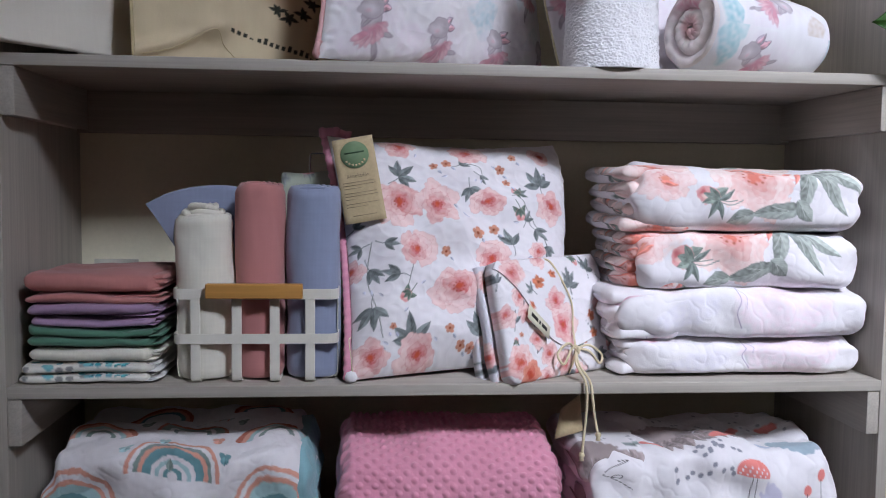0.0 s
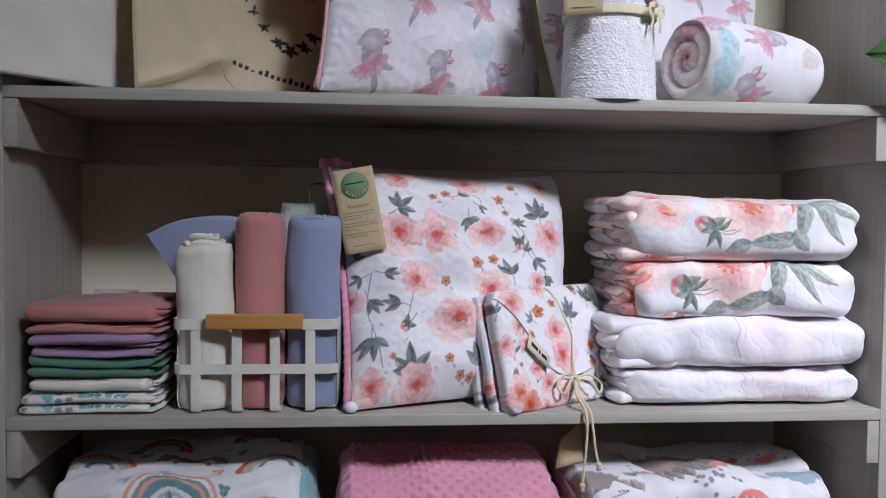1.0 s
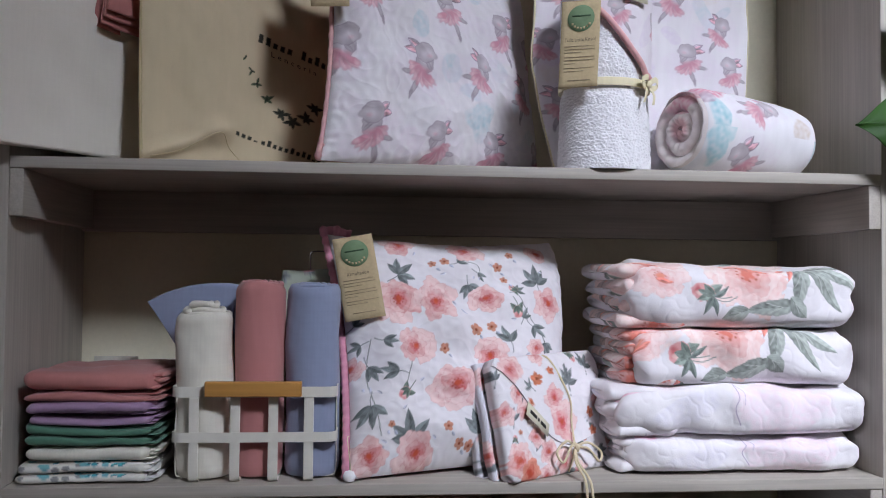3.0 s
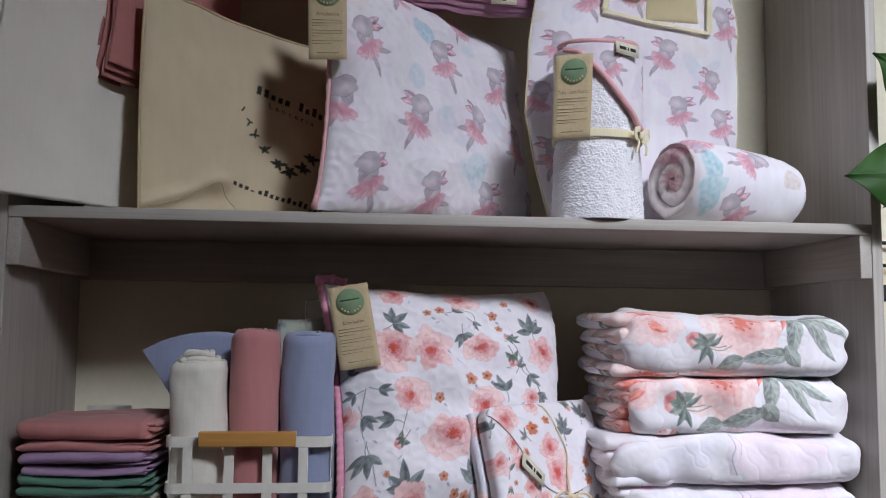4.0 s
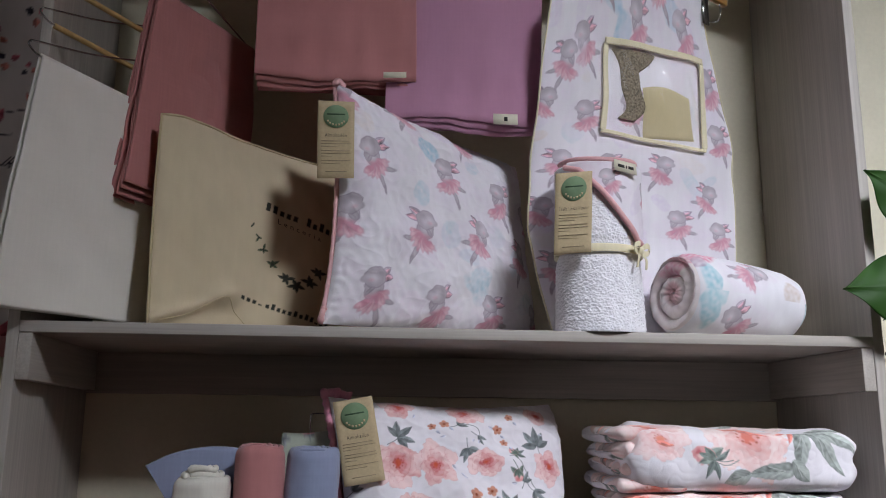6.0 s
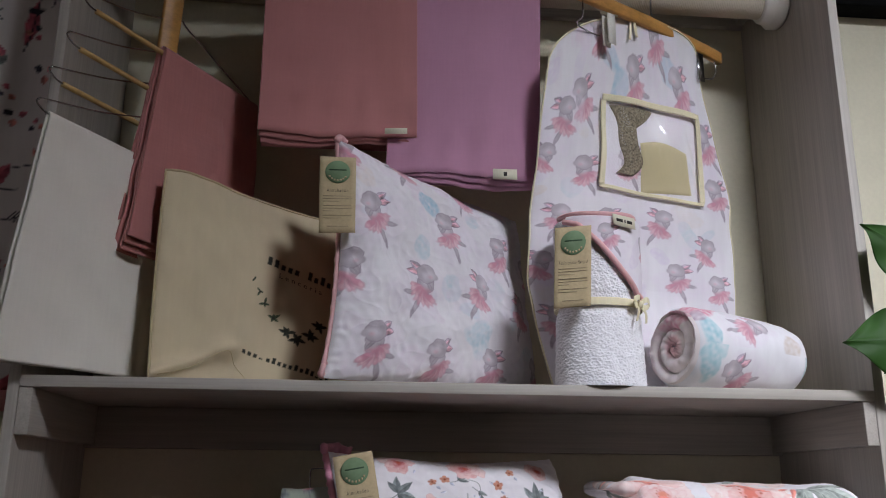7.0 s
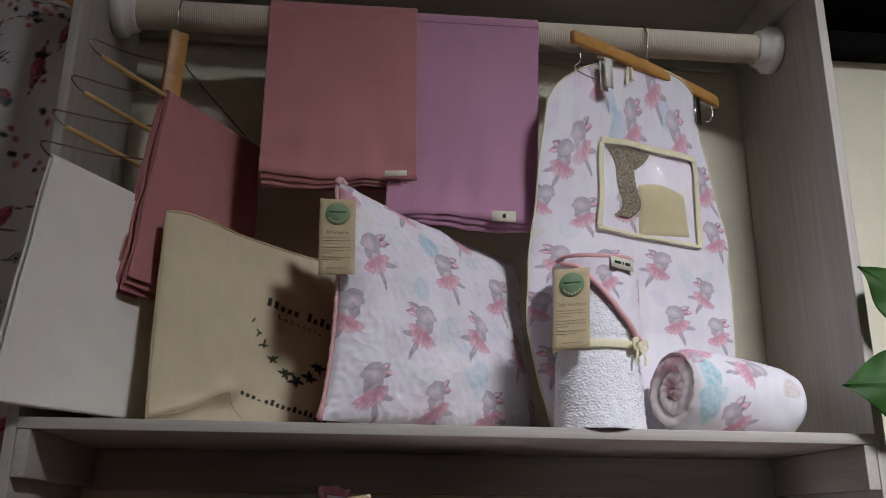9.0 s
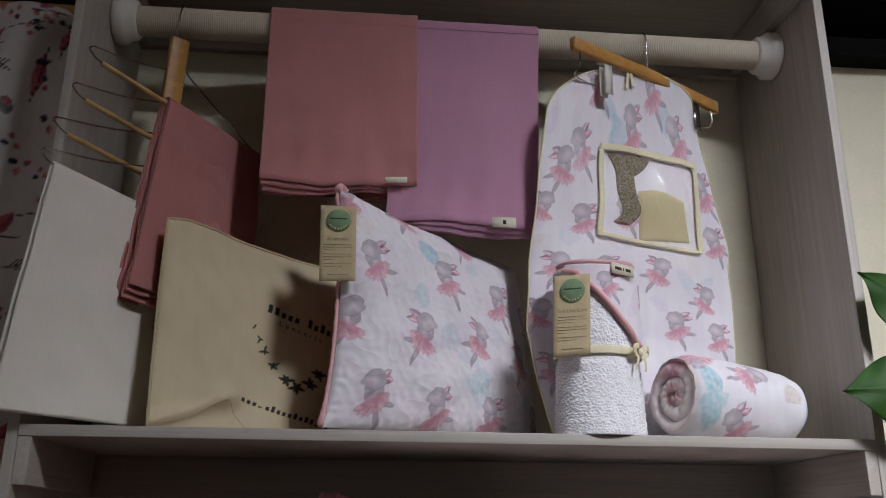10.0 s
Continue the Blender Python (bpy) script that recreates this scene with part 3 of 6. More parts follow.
def cushion(corners, bulge, n=220, pinch=0.018, seed=1, back_bulge=None, wrinkle=0.003, power=0.55, bow=0.0, soft=0.0):
    """Front and back sheets of a stuffed cushion on four corners, with drawn-in sides and softly puckered seams; also their u, v."""
    S, T_ = spread(n, n)
    a, b = 2 * S - 1, 2 * T_ - 1
    sx = 0.5 + 0.5 * a * (1 - pinch / 0.17 * (1 - b * b) * a * a)
    ty = 0.5 + 0.5 * b * (1 - pinch / 0.17 * (1 - a * a) * b * b * np.where(b > 0, 1.0, 0.15))
    up = np.clip((b + 0.6) / 0.9, 0, 1)
    sx = sx + bow * np.clip(a, 0, 1) ** 2 * (1 - b ** 6) * up - soft * np.clip(a, 0, 1) ** 6 * np.clip(b, 0, 1) ** 6
    ty = ty - soft * np.clip(a, 0, 1) ** 6 * np.clip(b, 0, 1) ** 6
    P = quad_at(corners, sx, ty)
    c = [np.array(k, float) for k in corners]
    nn = np.cross(c[1] - c[0], c[2] - c[0])
    nn /= np.linalg.norm(nn)
    full = ((1 - a ** 4) * (1 - b ** 4)).clip(0, 1) ** power
    rim = np.exp(-((1 - np.maximum(np.abs(a), np.abs(b))) / 0.07) ** 2)
    w = np.linalg.norm(c[1] - c[0])
    h = np.linalg.norm(c[2] - c[0])
    uv = np.stack([S * w, T_ * h], -1)
    puck = np.sin(uv[..., 0] * 190 + 3 * waves(uv, 0.06, seed)) * np.sin(uv[..., 1] * 170 + 2 * waves(uv, 0.05, seed + 1))
    off = bulge * full + wrinkle * waves(uv, 0.11, seed + 2) * full ** 0.6 + 0.0007 * waves(uv, 0.020, seed + 3, 30) * full ** 0.4 - 0.0016 * np.abs(waves(uv, 0.05, seed + 4, 24)) ** 0.5 * full ** 0.4 + 0.0030 * puck * rim * full ** 0.3
    A = P + nn * (off + 0.0012)[..., None]
    B = P - nn * ((back_bulge or bulge) * full + 0.0012)[..., None]
    return A, B, uv, nn


def bundle(x0, x1, y0, y1, z0, z1, n=160, k=150, seed=1, e=0.42, end=0.02, sag=0.0, wr=0.003, rise=0.0, turn=0.0):
    """A folded cloth lying along x: a soft rounded section, drawn shut at its ends. Gives the sheet and u, v round it."""
    g = np.random.default_rng(seed)
    xs = np.concatenate([x0 + end * (1 - np.cos(np.linspace(0, np.pi / 2, 14)))[:-1], np.linspace(x0 + end, x1 - end, n - 26), (x1 - end * (1 - np.cos(np.linspace(0, np.pi / 2, 14))))[::-1][1:]])
    f = np.minimum((xs - x0) / end, (x1 - xs) / end).clip(0, 1)
    scale = np.sqrt(np.clip(1 - (1 - f) ** 2, 0, 1))
    hy, hz = (y1 - y0) / 2, (z1 - z0) / 2
    th = np.linspace(0, 2 * np.pi, 4001) - np.pi / 2
    cy = np.sign(np.cos(th)) * np.abs(np.cos(th)) ** e
    cz = np.sign(np.sin(th)) * np.abs(np.sin(th)) ** e
    dense = np.where((cz[1:] > 0.5) | (cy[1:] < -0.5), 3.0, 1.0)
    run = np.concatenate([[0], np.cumsum(dense * np.hypot(np.diff(cy * hy), np.diff(cz * hz)))])
    even = np.linspace(0, run[-1], k, endpoint=False)
    cy, cz = np.interp(even, run, cy), np.interp(even, run, cz)
    s_ = np.linspace(0, 1, len(xs))
    P = np.zeros((len(xs), k, 3))
    P[..., 0] = xs[:, None]
    P[..., 1] = (y0 + y1) / 2 + hy * cy * (0.82 + 0.18 * scale[:, None])
    P[..., 2] = (z0 + z1) / 2 + hz * cz * (0.15 + 0.85 * scale[:, None])
    ring = np.stack([hy * cy, hz * cz], -1)
    arc = np.concatenate([[0], np.cumsum(np.linalg.norm(np.diff(ring, axis=0), axis=1))])
    lower = np.clip((0.0 - cz) * 3, 0, 1)
    up = waves(P, 0.16, seed) * wr * 1.6 + waves(P, 0.05, seed + 9) * wr * 0.5
    P[..., 2] += up * np.clip(0.15 + 0.85 * (cz + 0.95) / 0.6, 0.15, 1) - sag * np.sin(np.pi * s_)[:, None] * np.clip(0.5 + 0.7 * cz, 0, 1)
    P[..., 2] += rise * (P[..., 0] - x0) / (x1 - x0) * np.clip(0.5 + 0.7 * cz, 0, 1)
    P[..., 1] += wr * 1.4 * waves(P[..., [0, 2]], 0.09, seed + 3)
    P[..., 0] += wr * 1.2 * waves(P[..., [1, 2]], 0.05, seed + 4) * (1 - f[:, None])
    crease = waves(P, 0.030, seed + 6, 30)
    P = P + normals(P) * (wr * 0.16 * (1 - np.abs(crease)) ** 3 + wr * 0.035 * waves(P, 0.014, seed + 7, 30))[..., None]
    if turn:
        c_, s2 = math.cos(turn), math.sin(turn)
        q = P[..., :2] - np.array([(x0 + x1) / 2, (y0 + y1) / 2])
        P[..., 0], P[..., 1] = (x0 + x1) / 2 + q[..., 0] * c_ - q[..., 1] * s2, (y0 + y1) / 2 + q[..., 0] * s2 + q[..., 1] * c_
    u = np.repeat(xs[:, None], k, 1)
    # v runs up the front from the bottom edge
    v = np.repeat(-arc[None] + arc.max() , len(xs), 0)
    return P, u, v


def capped(P, col=None):
    n, k = P.shape[:2]
    a, b = P[0].mean(0), P[-1].mean(0)
    Q = np.concatenate([np.repeat(a[None, None], k, 1), P, np.repeat(b[None, None], k, 1)])
    c = None if col is None else np.concatenate([col[:1], col, col[-1:]])
    return sheet(Q, False, True, c)

# ---- middle shelf ----


def folded_cloth(x0, x1, y0, y1, z0, z1, mat, label, seed, paint=None, group="stack of folded cloths"):
    """A cloth folded flat, with its fold towards the room and its loose edges at one end."""
    root = thing("folded_cloth", ((x0 + x1) / 2, (y0 + y1) / 2, z0), label, "cloth", group)
    P, u, v = bundle(x0, x1, y0, y1, z0, z1, 200 if paint else 90, 110 if paint else 64, seed, 0.5, 0.012, 0.0, 0.0022)
    col = None
    if paint:
        cl = Cloth(u, v, lin(232, 230, 222))
        paint(cl, (y1 - y0) / 2)
        col = cl.c
    part("cloth", capped(P, col), mat, root)
    h = (z1 - z0) / 4
    for i in range(3):
        zc = z0 + h * (i + 1)
        Q, uu, vv = bundle(x1 - 0.06, x1 + 0.004 + 0.004 * ((seed + i) % 3), y0 + 0.006 + 0.003 * i, y1, zc - h * 0.60, zc + h * 0.60, 40, 40, seed + 20 + i, 0.5, 0.006, 0, 0.0012)
        part("folded_edge", capped(Q, None if col is None else np.full(Q.shape, lin(232, 230, 222)[0])), mat, root)
    return root


def teal_sprigs(cl, v0):
    g = np.random.default_rng(8)
    for i in range(26):
        x, y = -0.58 + 0.18 * g.random(), v0 + 0.03 * g.random() - 0.008
        c = [lin(62, 160, 176), lin(120, 186, 196), lin(150, 150, 150)][i % 3]
        cl.oval(x, y, 0.004 + 0.003 * g.random(), 0.004, 0, c, 0.001, 0.9)
        if i % 3 == 0:
            cl.line([(x, y), (x + 0.012, y + 0.005), (x + 0.022, y + 0.009)], 0.0012, lin(70, 80, 84))
            cl.leaf(x + 0.03, y - 0.002, 0.014, 0.003, 0.6, lin(62, 160, 170))


stack = ((1.2000, 1.2125, PRINT, "white cotton cloth with teal sprig print, folded flat", teal_sprigs, -0.006),
         (1.2125, 1.2265, PRINT, "white cotton cloth with teal sprig print, folded flat", teal_sprigs, -0.006),
         (1.2265, 1.2475, WHITE, "ecru cotton cloth folded flat", None, 0.004),
         (1.2475, 1.2612, GREEN, "sage green cotton cloth folded flat", None, 0.003),
         (1.2612, 1.2750, GREEN, "sage green cotton cloth folded flat", None, 0.003),
         (1.2750, 1.2890, LILAC, "lilac cotton cloth folded flat", None, 0.006),
         (1.2890, 1.3045, LILAC, "lilac cotton cloth folded flat", None, 0.004),
         (1.3045, 1.3190, ROSE, "old rose cotton cloth folded flat", None, 0.002),
         (1.3190, 1.3470, ROSE, "thick old rose cotton cloth folded on top of the stack", None, 0.0))
for i, (a, b_, m_, lab, pt, dx) in enumerate(stack):
    folded_cloth(-0.580 + dx, -0.416 + 0.3 * dx + (0.006 if i == 8 else 0), 0.012 + 0.002 * (i % 3), 0.215, a, b_, m_, lab, 40 + i, pt)
solid("card", shell(*[quad_at([(-0.555, 0.235 + d, 1.2), (-0.495, 0.235 + d, 1.2), (-0.56, 0.262 + d, 1.345), (-0.492, 0.262 + d, 1.345)], *spread(4, 4)) for d in (0, 0.001)]),
      CREAMPAINT, "white card leaning on the wall behind the cloths", "card")

# wire basket with a wooden handle
BX0, BX1, BY0, BY1 = -0.388, -0.169, 0.012, 0.128
basket = thing("basket", (-0.2785, 0.07, Z_MID), "white flat-strip metal basket with wooden handle on the shelf", "basket")


def hoop(z, half):
    r, pts = 0.014, []
    for cx, cy, a0 in ((BX1 - r, BY0 + r, -90), (BX1 - r, BY1 - r, 0), (BX0 + r, BY1 - r, 90), (BX0 + r, BY0 + r, 180)):
        for a in np.linspace(a0, a0 + 90, 7):
            pts.append((cx + r * math.cos(math.radians(a)), cy + r * math.sin(math.radians(a))))
    L = np.array(pts + pts[:1])
    mid = L.mean(0)
    out = []
    for d, zz in ((0, -half), (0, half), (-0.0016, half), (-0.0016, -half)):
        q = L + (L - mid) / np.linalg.norm(L - mid, axis=1, keepdims=True) * d
        out.append(np.concatenate([q, np.full((len(q), 1), z + zz)], 1))
    return sheet(np.stack(out, 1), False, True)


for z, hlf in ((1.3205, 0.0070), (1.2605, 0.0066)):
    part("hoop", hoop(z, hlf), CREAMPAINT, basket, smooth=False)
for x in (-0.358, -0.304, -0.254, -0.207):
    pts = [(x, BY0 + 0.002, 1.319), (x, BY0 + 0.002, 1.26), (x, BY0 + 0.002, 1.212), (x, BY0 + 0.008, 1.2025), (x, 0.03, 1.2016), (x, 0.07, 1.2016), (x, 0.11, 1.2016), (x, BY1 - 0.008, 1.2025), (x, BY1 - 0.002, 1.212), (x, BY1 - 0.002, 1.26), (x, BY1 - 0.002, 1.319)]
    part("strip", band(pts, (1, 0, 0), 0.0066, 0.0014, 70), CREAMPAINT, basket)
for y in (0.045, 0.095):
    for x, d in ((BX0 + 0.002, 1), (BX1 - 0.002, -1)):
        pts = [(x, y, 1.319), (x, y, 1.26), (x, y, 1.212), (x + d * 0.007, y, 1.2035), (x + d * 0.03, y, 1.2032)]
        part("strip", band(pts, (0, 1, 0), 0.0066, 0.0014, 40), CREAMPAINT, basket)
part("handle", board(-0.342, -0.216, -0.003, 0.010, 1.316, 1.3355, 0.0018, 3), PINE, basket, "varnished wooden handle")


def rolled_cloth(name, x, y, r, z0, z1, mat, label, seed, coil=0.012):
    """A cloth rolled up and stood on end, its coils showing at the top."""
    root = thing(name, (x, y, z0), label, "cloth", "rolled cloths in the basket")
    n, k = 70, 80
    zz, th = spread(n, k, 0, 1, 0, 2 * np.pi * (1 - 1 / k))
    q = np.stack([np.cos(th), np.sin(th), zz * 4], -1)
    rr = r * (1 + 0.045 * waves(q, 1.6, seed) + 0.014 * waves(q, 0.6, seed + 5) + 0.03 * (1 - zz) * np.sin(2 * th + seed))
    rr = rr * (1 - 0.14 * np.clip((zz - 0.95) / 0.05, 0, 1) ** 2 - 0.10 * np.clip((0.04 - zz) / 0.04, 0, 1))
    P = np.stack([x + rr * np.cos(th), y + rr * np.sin(th), z0 + zz * (z1 - z0) + 0.002 * np.sin(2 * th + seed) * zz], -1)
    part("cloth", capped(P), mat, root)
    a = np.linspace(0, 2 * np.pi * 3.2, 120)
    rad = r * (0.16 + 0.70 * a / a.max())
    for lift, sc in ((0.0, 1.0), (coil * 0.45, 0.82), (coil, 0.62)):
        m_ = rad <= r * 0.9 * sc
        pts = np.stack([x + rad * np.cos(a), y + rad * np.sin(a), z1 - 0.003 + lift + 0.0015 * np.sin(3 * a)], -1)[m_]
        part("coil", tube(pts, 0.0042, k=7, soft=False), mat, root)
    return root


rolled_cloth("rolled_cloth", -0.352, 0.060, 0.0385, 1.2035, 1.424, WHITE, "ecru cotton cloth rolled upright in the wire basket", 3, 0.014)
rolled_cloth("rolled_cloth", -0.2785, 0.062, 0.0345, 1.2035, 1.466, ROSE_DK, "old rose cotton cloth rolled upright in the wire basket", 5, 0.002)
rolled_cloth("rolled_cloth", -0.2045, 0.062, 0.0365, 1.2035, 1.463, BLUE, "grey blue cotton cloth rolled upright in the wire basket", 8, 0.002)


def draped_flap():
    S, T_ = spread(50, 30)
    L = smooth_line([(-0.448, 0.128, 1.436), (-0.415, 0.122, 1.452), (-0.375, 0.118, 1.462), (-0.33, 0.112, 1.464), (-0.285, 0.108, 1.455)], 50)
    lo = smooth_line([(-0.438, 0.124, 1.424), (-0.412, 0.118, 1.385), (-0.375, 0.114, 1.33), (-0.33, 0.110, 1.22), (-0.285, 0.108, 1.21)], 50)
    P = L[:, None] * T_[..., None] + lo[:, None] * (1 - T_[..., None])
    P[..., 1] += 0.004 * np.sin(S * 9) * (1 - T_)
    return shell(P, P + np.array([0, 0.006, 0.0]))


flap = solid("folded_cloth", draped_flap(), BLUE, "grey blue cotton cloth draped behind the rolled cloths", "cloth")
g_ = thing("packed_cloth", (-0.225, 0.20, Z_MID), "green patterned cloth in a clear pack with wire hanger", "packet")
P, u, v = bundle(-0.268, -0.172, 0.165, 0.225, 1.2, 1.487, 60, 60, 77, 0.5, 0.01, 0, 0.003)
cl = Cloth(u, v, lin(176, 184, 168))
cl.garden(-0.27, -0.17, 0.0, 0.6, 4, 26, 0.014)
part("cloth", capped(P, cl.c), PRINT, g_)
part("wire", tube([(-0.218, 0.195, 1.482), (-0.218, 0.195, 1.508), (-0.214, 0.195, 1.5135), (-0.195, 0.195, 1.514), (-0.18, 0.195, 1.511)], 0.0011), STEEL, g_)

# cushion with the rose print


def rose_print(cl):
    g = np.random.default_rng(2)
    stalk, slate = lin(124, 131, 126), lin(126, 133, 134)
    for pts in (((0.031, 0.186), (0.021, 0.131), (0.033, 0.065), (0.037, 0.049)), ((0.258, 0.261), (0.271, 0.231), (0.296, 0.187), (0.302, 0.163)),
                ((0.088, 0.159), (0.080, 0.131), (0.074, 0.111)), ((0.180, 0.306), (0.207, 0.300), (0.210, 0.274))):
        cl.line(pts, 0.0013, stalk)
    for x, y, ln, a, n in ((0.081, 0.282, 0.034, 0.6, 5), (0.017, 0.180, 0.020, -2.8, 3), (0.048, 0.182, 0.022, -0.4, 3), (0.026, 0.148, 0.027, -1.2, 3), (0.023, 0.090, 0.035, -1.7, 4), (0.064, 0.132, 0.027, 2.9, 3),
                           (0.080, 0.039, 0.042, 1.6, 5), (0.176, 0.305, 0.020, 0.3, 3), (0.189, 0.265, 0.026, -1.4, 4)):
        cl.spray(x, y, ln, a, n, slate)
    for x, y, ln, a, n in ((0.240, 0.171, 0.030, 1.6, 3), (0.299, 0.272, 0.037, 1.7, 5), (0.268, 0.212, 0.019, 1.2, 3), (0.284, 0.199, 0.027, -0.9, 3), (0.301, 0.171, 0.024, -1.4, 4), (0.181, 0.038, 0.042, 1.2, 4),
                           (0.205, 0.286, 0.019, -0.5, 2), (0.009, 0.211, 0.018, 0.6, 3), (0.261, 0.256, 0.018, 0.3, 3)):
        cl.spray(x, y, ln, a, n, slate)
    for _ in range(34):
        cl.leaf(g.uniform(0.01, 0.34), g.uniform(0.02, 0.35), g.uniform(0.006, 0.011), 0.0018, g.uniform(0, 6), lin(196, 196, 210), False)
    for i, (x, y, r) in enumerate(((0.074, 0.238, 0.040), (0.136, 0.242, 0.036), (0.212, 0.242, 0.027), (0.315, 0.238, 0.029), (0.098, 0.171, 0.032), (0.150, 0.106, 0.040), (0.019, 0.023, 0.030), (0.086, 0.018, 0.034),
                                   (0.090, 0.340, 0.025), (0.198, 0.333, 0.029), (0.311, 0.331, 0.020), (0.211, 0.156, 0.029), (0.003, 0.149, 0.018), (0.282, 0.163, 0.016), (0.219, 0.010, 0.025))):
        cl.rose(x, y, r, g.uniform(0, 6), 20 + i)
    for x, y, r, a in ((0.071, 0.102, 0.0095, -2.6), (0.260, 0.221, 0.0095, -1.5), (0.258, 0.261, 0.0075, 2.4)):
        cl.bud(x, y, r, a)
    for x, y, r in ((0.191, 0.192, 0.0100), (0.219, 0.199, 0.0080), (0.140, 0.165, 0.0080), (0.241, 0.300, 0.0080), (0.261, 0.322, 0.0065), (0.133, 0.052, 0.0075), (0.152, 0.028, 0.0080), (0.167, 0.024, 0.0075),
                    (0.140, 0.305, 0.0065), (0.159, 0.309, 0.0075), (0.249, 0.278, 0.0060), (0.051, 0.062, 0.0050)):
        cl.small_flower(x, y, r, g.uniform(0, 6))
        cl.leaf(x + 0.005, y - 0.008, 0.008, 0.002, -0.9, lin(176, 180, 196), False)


def minky_back(B, nn, n_dots=26):
    """Bobbled plush: the back of a cushion with rows of raised dots."""
    n, m = B.shape[:2]
    S, T_ = spread(n, m)
    a, b = S * n_dots, T_ * n_dots
    d = np.minimum(np.hypot(a - np.round(a), b - np.round(b)), np.hypot(a - np.floor(a) - 0.5, b - np.floor(b) - 0.5))
    return B - nn * (0.0035 * np.clip(1 - (d / 0.3) ** 2, 0, 1))[..., None]


def dotted_edge(L, r, step, side):
    """The bobbled seam allowance that shows along a cushion's edge."""
    L = smooth_line(L, 120)
    seg = np.concatenate([[0], np.cumsum(np.linalg.norm(np.diff(L, axis=0), axis=1))])
    th = np.linspace(0, 2 * np.pi, 10, endpoint=False)
    rad = r * (1 + 0.35 * np.maximum(0, np.sin(seg * 2 * np.pi / step)))
    T_ = np.gradient(L, axis=0)
    T_ /= np.linalg.norm(T_, axis=1, keepdims=True)
    A = np.cross(T_, np.array(side))
    A /= np.linalg.norm(A, axis=1, keepdims=True)
    B = np.cross(T_, A)
    P = L[:, None] + rad[:, None, None] * (np.cos(th)[None, :, None] * A[:, None] + np.sin(th)[None, :, None] * B[:, None])
    return capped(P)


C1 = [(-0.153, 0.012, 1.203), (0.186, 0.135, 1.205), (-0.191, 0.150, 1.538), (0.158, 0.200, 1.532)]
rc = thing("cushion", (0.0, 0.08, Z_MID), "white cushion with pink rose print leaning on the wall", "cushion")
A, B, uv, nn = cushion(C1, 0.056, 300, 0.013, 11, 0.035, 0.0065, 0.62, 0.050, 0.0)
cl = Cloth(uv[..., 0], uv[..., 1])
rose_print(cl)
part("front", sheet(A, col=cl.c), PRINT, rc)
part("back", sheet(minky_back(B[::2, ::2], nn)), MINKY, rc, "pink dotted plush back")
e = lambda s, t: quad_at(C1, s, t)
part("seam_edge", dotted_edge([e(0.0, 0.0), e(0.026, 0.25), e(0.034, 0.5), e(0.026, 0.75), e(0.0, 1.0)] - np.array([0.004, -0.004, 0]), 0.0050, 0.013, (0, 1, 0)), MINKY, rc, "pink dotted plush edge")
part("corner", dotted_edge([e(-0.03, 1.012), e(0.03, 1.02), e(0.10, 1.0)], 0.0065, 0.02, (0, 1, 0.2)), MINKY, rc, "pink plush corner")
part("tassel", lathe([(0, 0), (0.007, 0.002), (0.009, 0.008), (0.006, 0.014), (0, 0.016)], (-0.152, 0.010, 1.2005), "z", 14), TERRY, rc, "white thread knot at the corner")
part("thread", tube([(-0.150, 0.012, 1.212), (-0.152, 0.006, 1.235), (-0.155, 0.006, 1.258), (-0.153, 0.010, 1.262)], 0.0007), RIBBON, rc)
swing_tag(rc, [(-0.1605, 0.060, 1.411), (-0.104, 0.056, 1.421), (-0.182, 0.090, 1.5285), (-0.1255, 0.088, 1.5385)], "Almohadón")

# pouch tied with a cord
PB = [(0.062, -0.014, 1.2005), (0.246, 0.112, 1.2005), (0.038, 0.040, 1.362), (0.214, 0.150, 1.366)]
pouch = thing("pouch", (0.14, 0.06, Z_MID), "folded rose print pouch tied with cream cord", "pouch")
pc = [np.array(p) for p in PB]
pn = np.cross(pc[1] - pc[0], pc[2] - pc[0])
pn /= np.linalg.norm(pn)
if pn[1] > 0:
    pn = -pn


def pouch_at(s, t, lift=0.0):
    s, t = np.asarray(s, float), np.asarray(t, float)
    a, b = 2 * s - 1, 2 * t - 1
    full = ((1 - a ** 4) * (1 - b ** 6)).clip(0, 1) ** 0.5
    rnd = np.clip((np.abs(a) - 0.9) / 0.1, 0, 1) * np.clip((np.abs(b) - 0.86) / 0.14, 0, 1)
    P = quad_at(PB, 0.5 + 0.5 * a * (1 - 0.05 * rnd), 0.5 + 0.5 * b * (1 - 0.05 * rnd))
    q = np.stack([s * 0.22, t * 0.16], -1)
    return P + pn * (0.013 * full + lift + 0.0026 * waves(q, 0.07, 12) + 0.0012 * (1 - np.abs(waves(q, 0.035, 13))) ** 2)[..., None]


S, T_ = spread(170, 130)
A = pouch_at(S, T_)
B = A - pn * 0.016 - pn * (0.004 * ((1 - (2 * S - 1) ** 4)))[..., None]
cl = Cloth(S * 0.225, T_ * 0.165)
cl.garden(0.06, 0.235, -0.01, 0.06, 31, 9, 0.020)
cl.garden(0.0, 0.07, 0.05, 0.16, 33, 7, 0.016)
cl.rose(0.020, 0.026, 0.024, 0.6, 5, deep=lin(226, 110, 100))
cl.rose(0.036, 0.006, 0.022, 1.6, 6, pale=lin(242, 170, 150), deep=lin(214, 84, 66))
cl.rose(0.075, 0.030, 0.018, 2.2, 8)
part("front_fold", shell(A, B, cl.c), PRINT_SLICK, pouch)
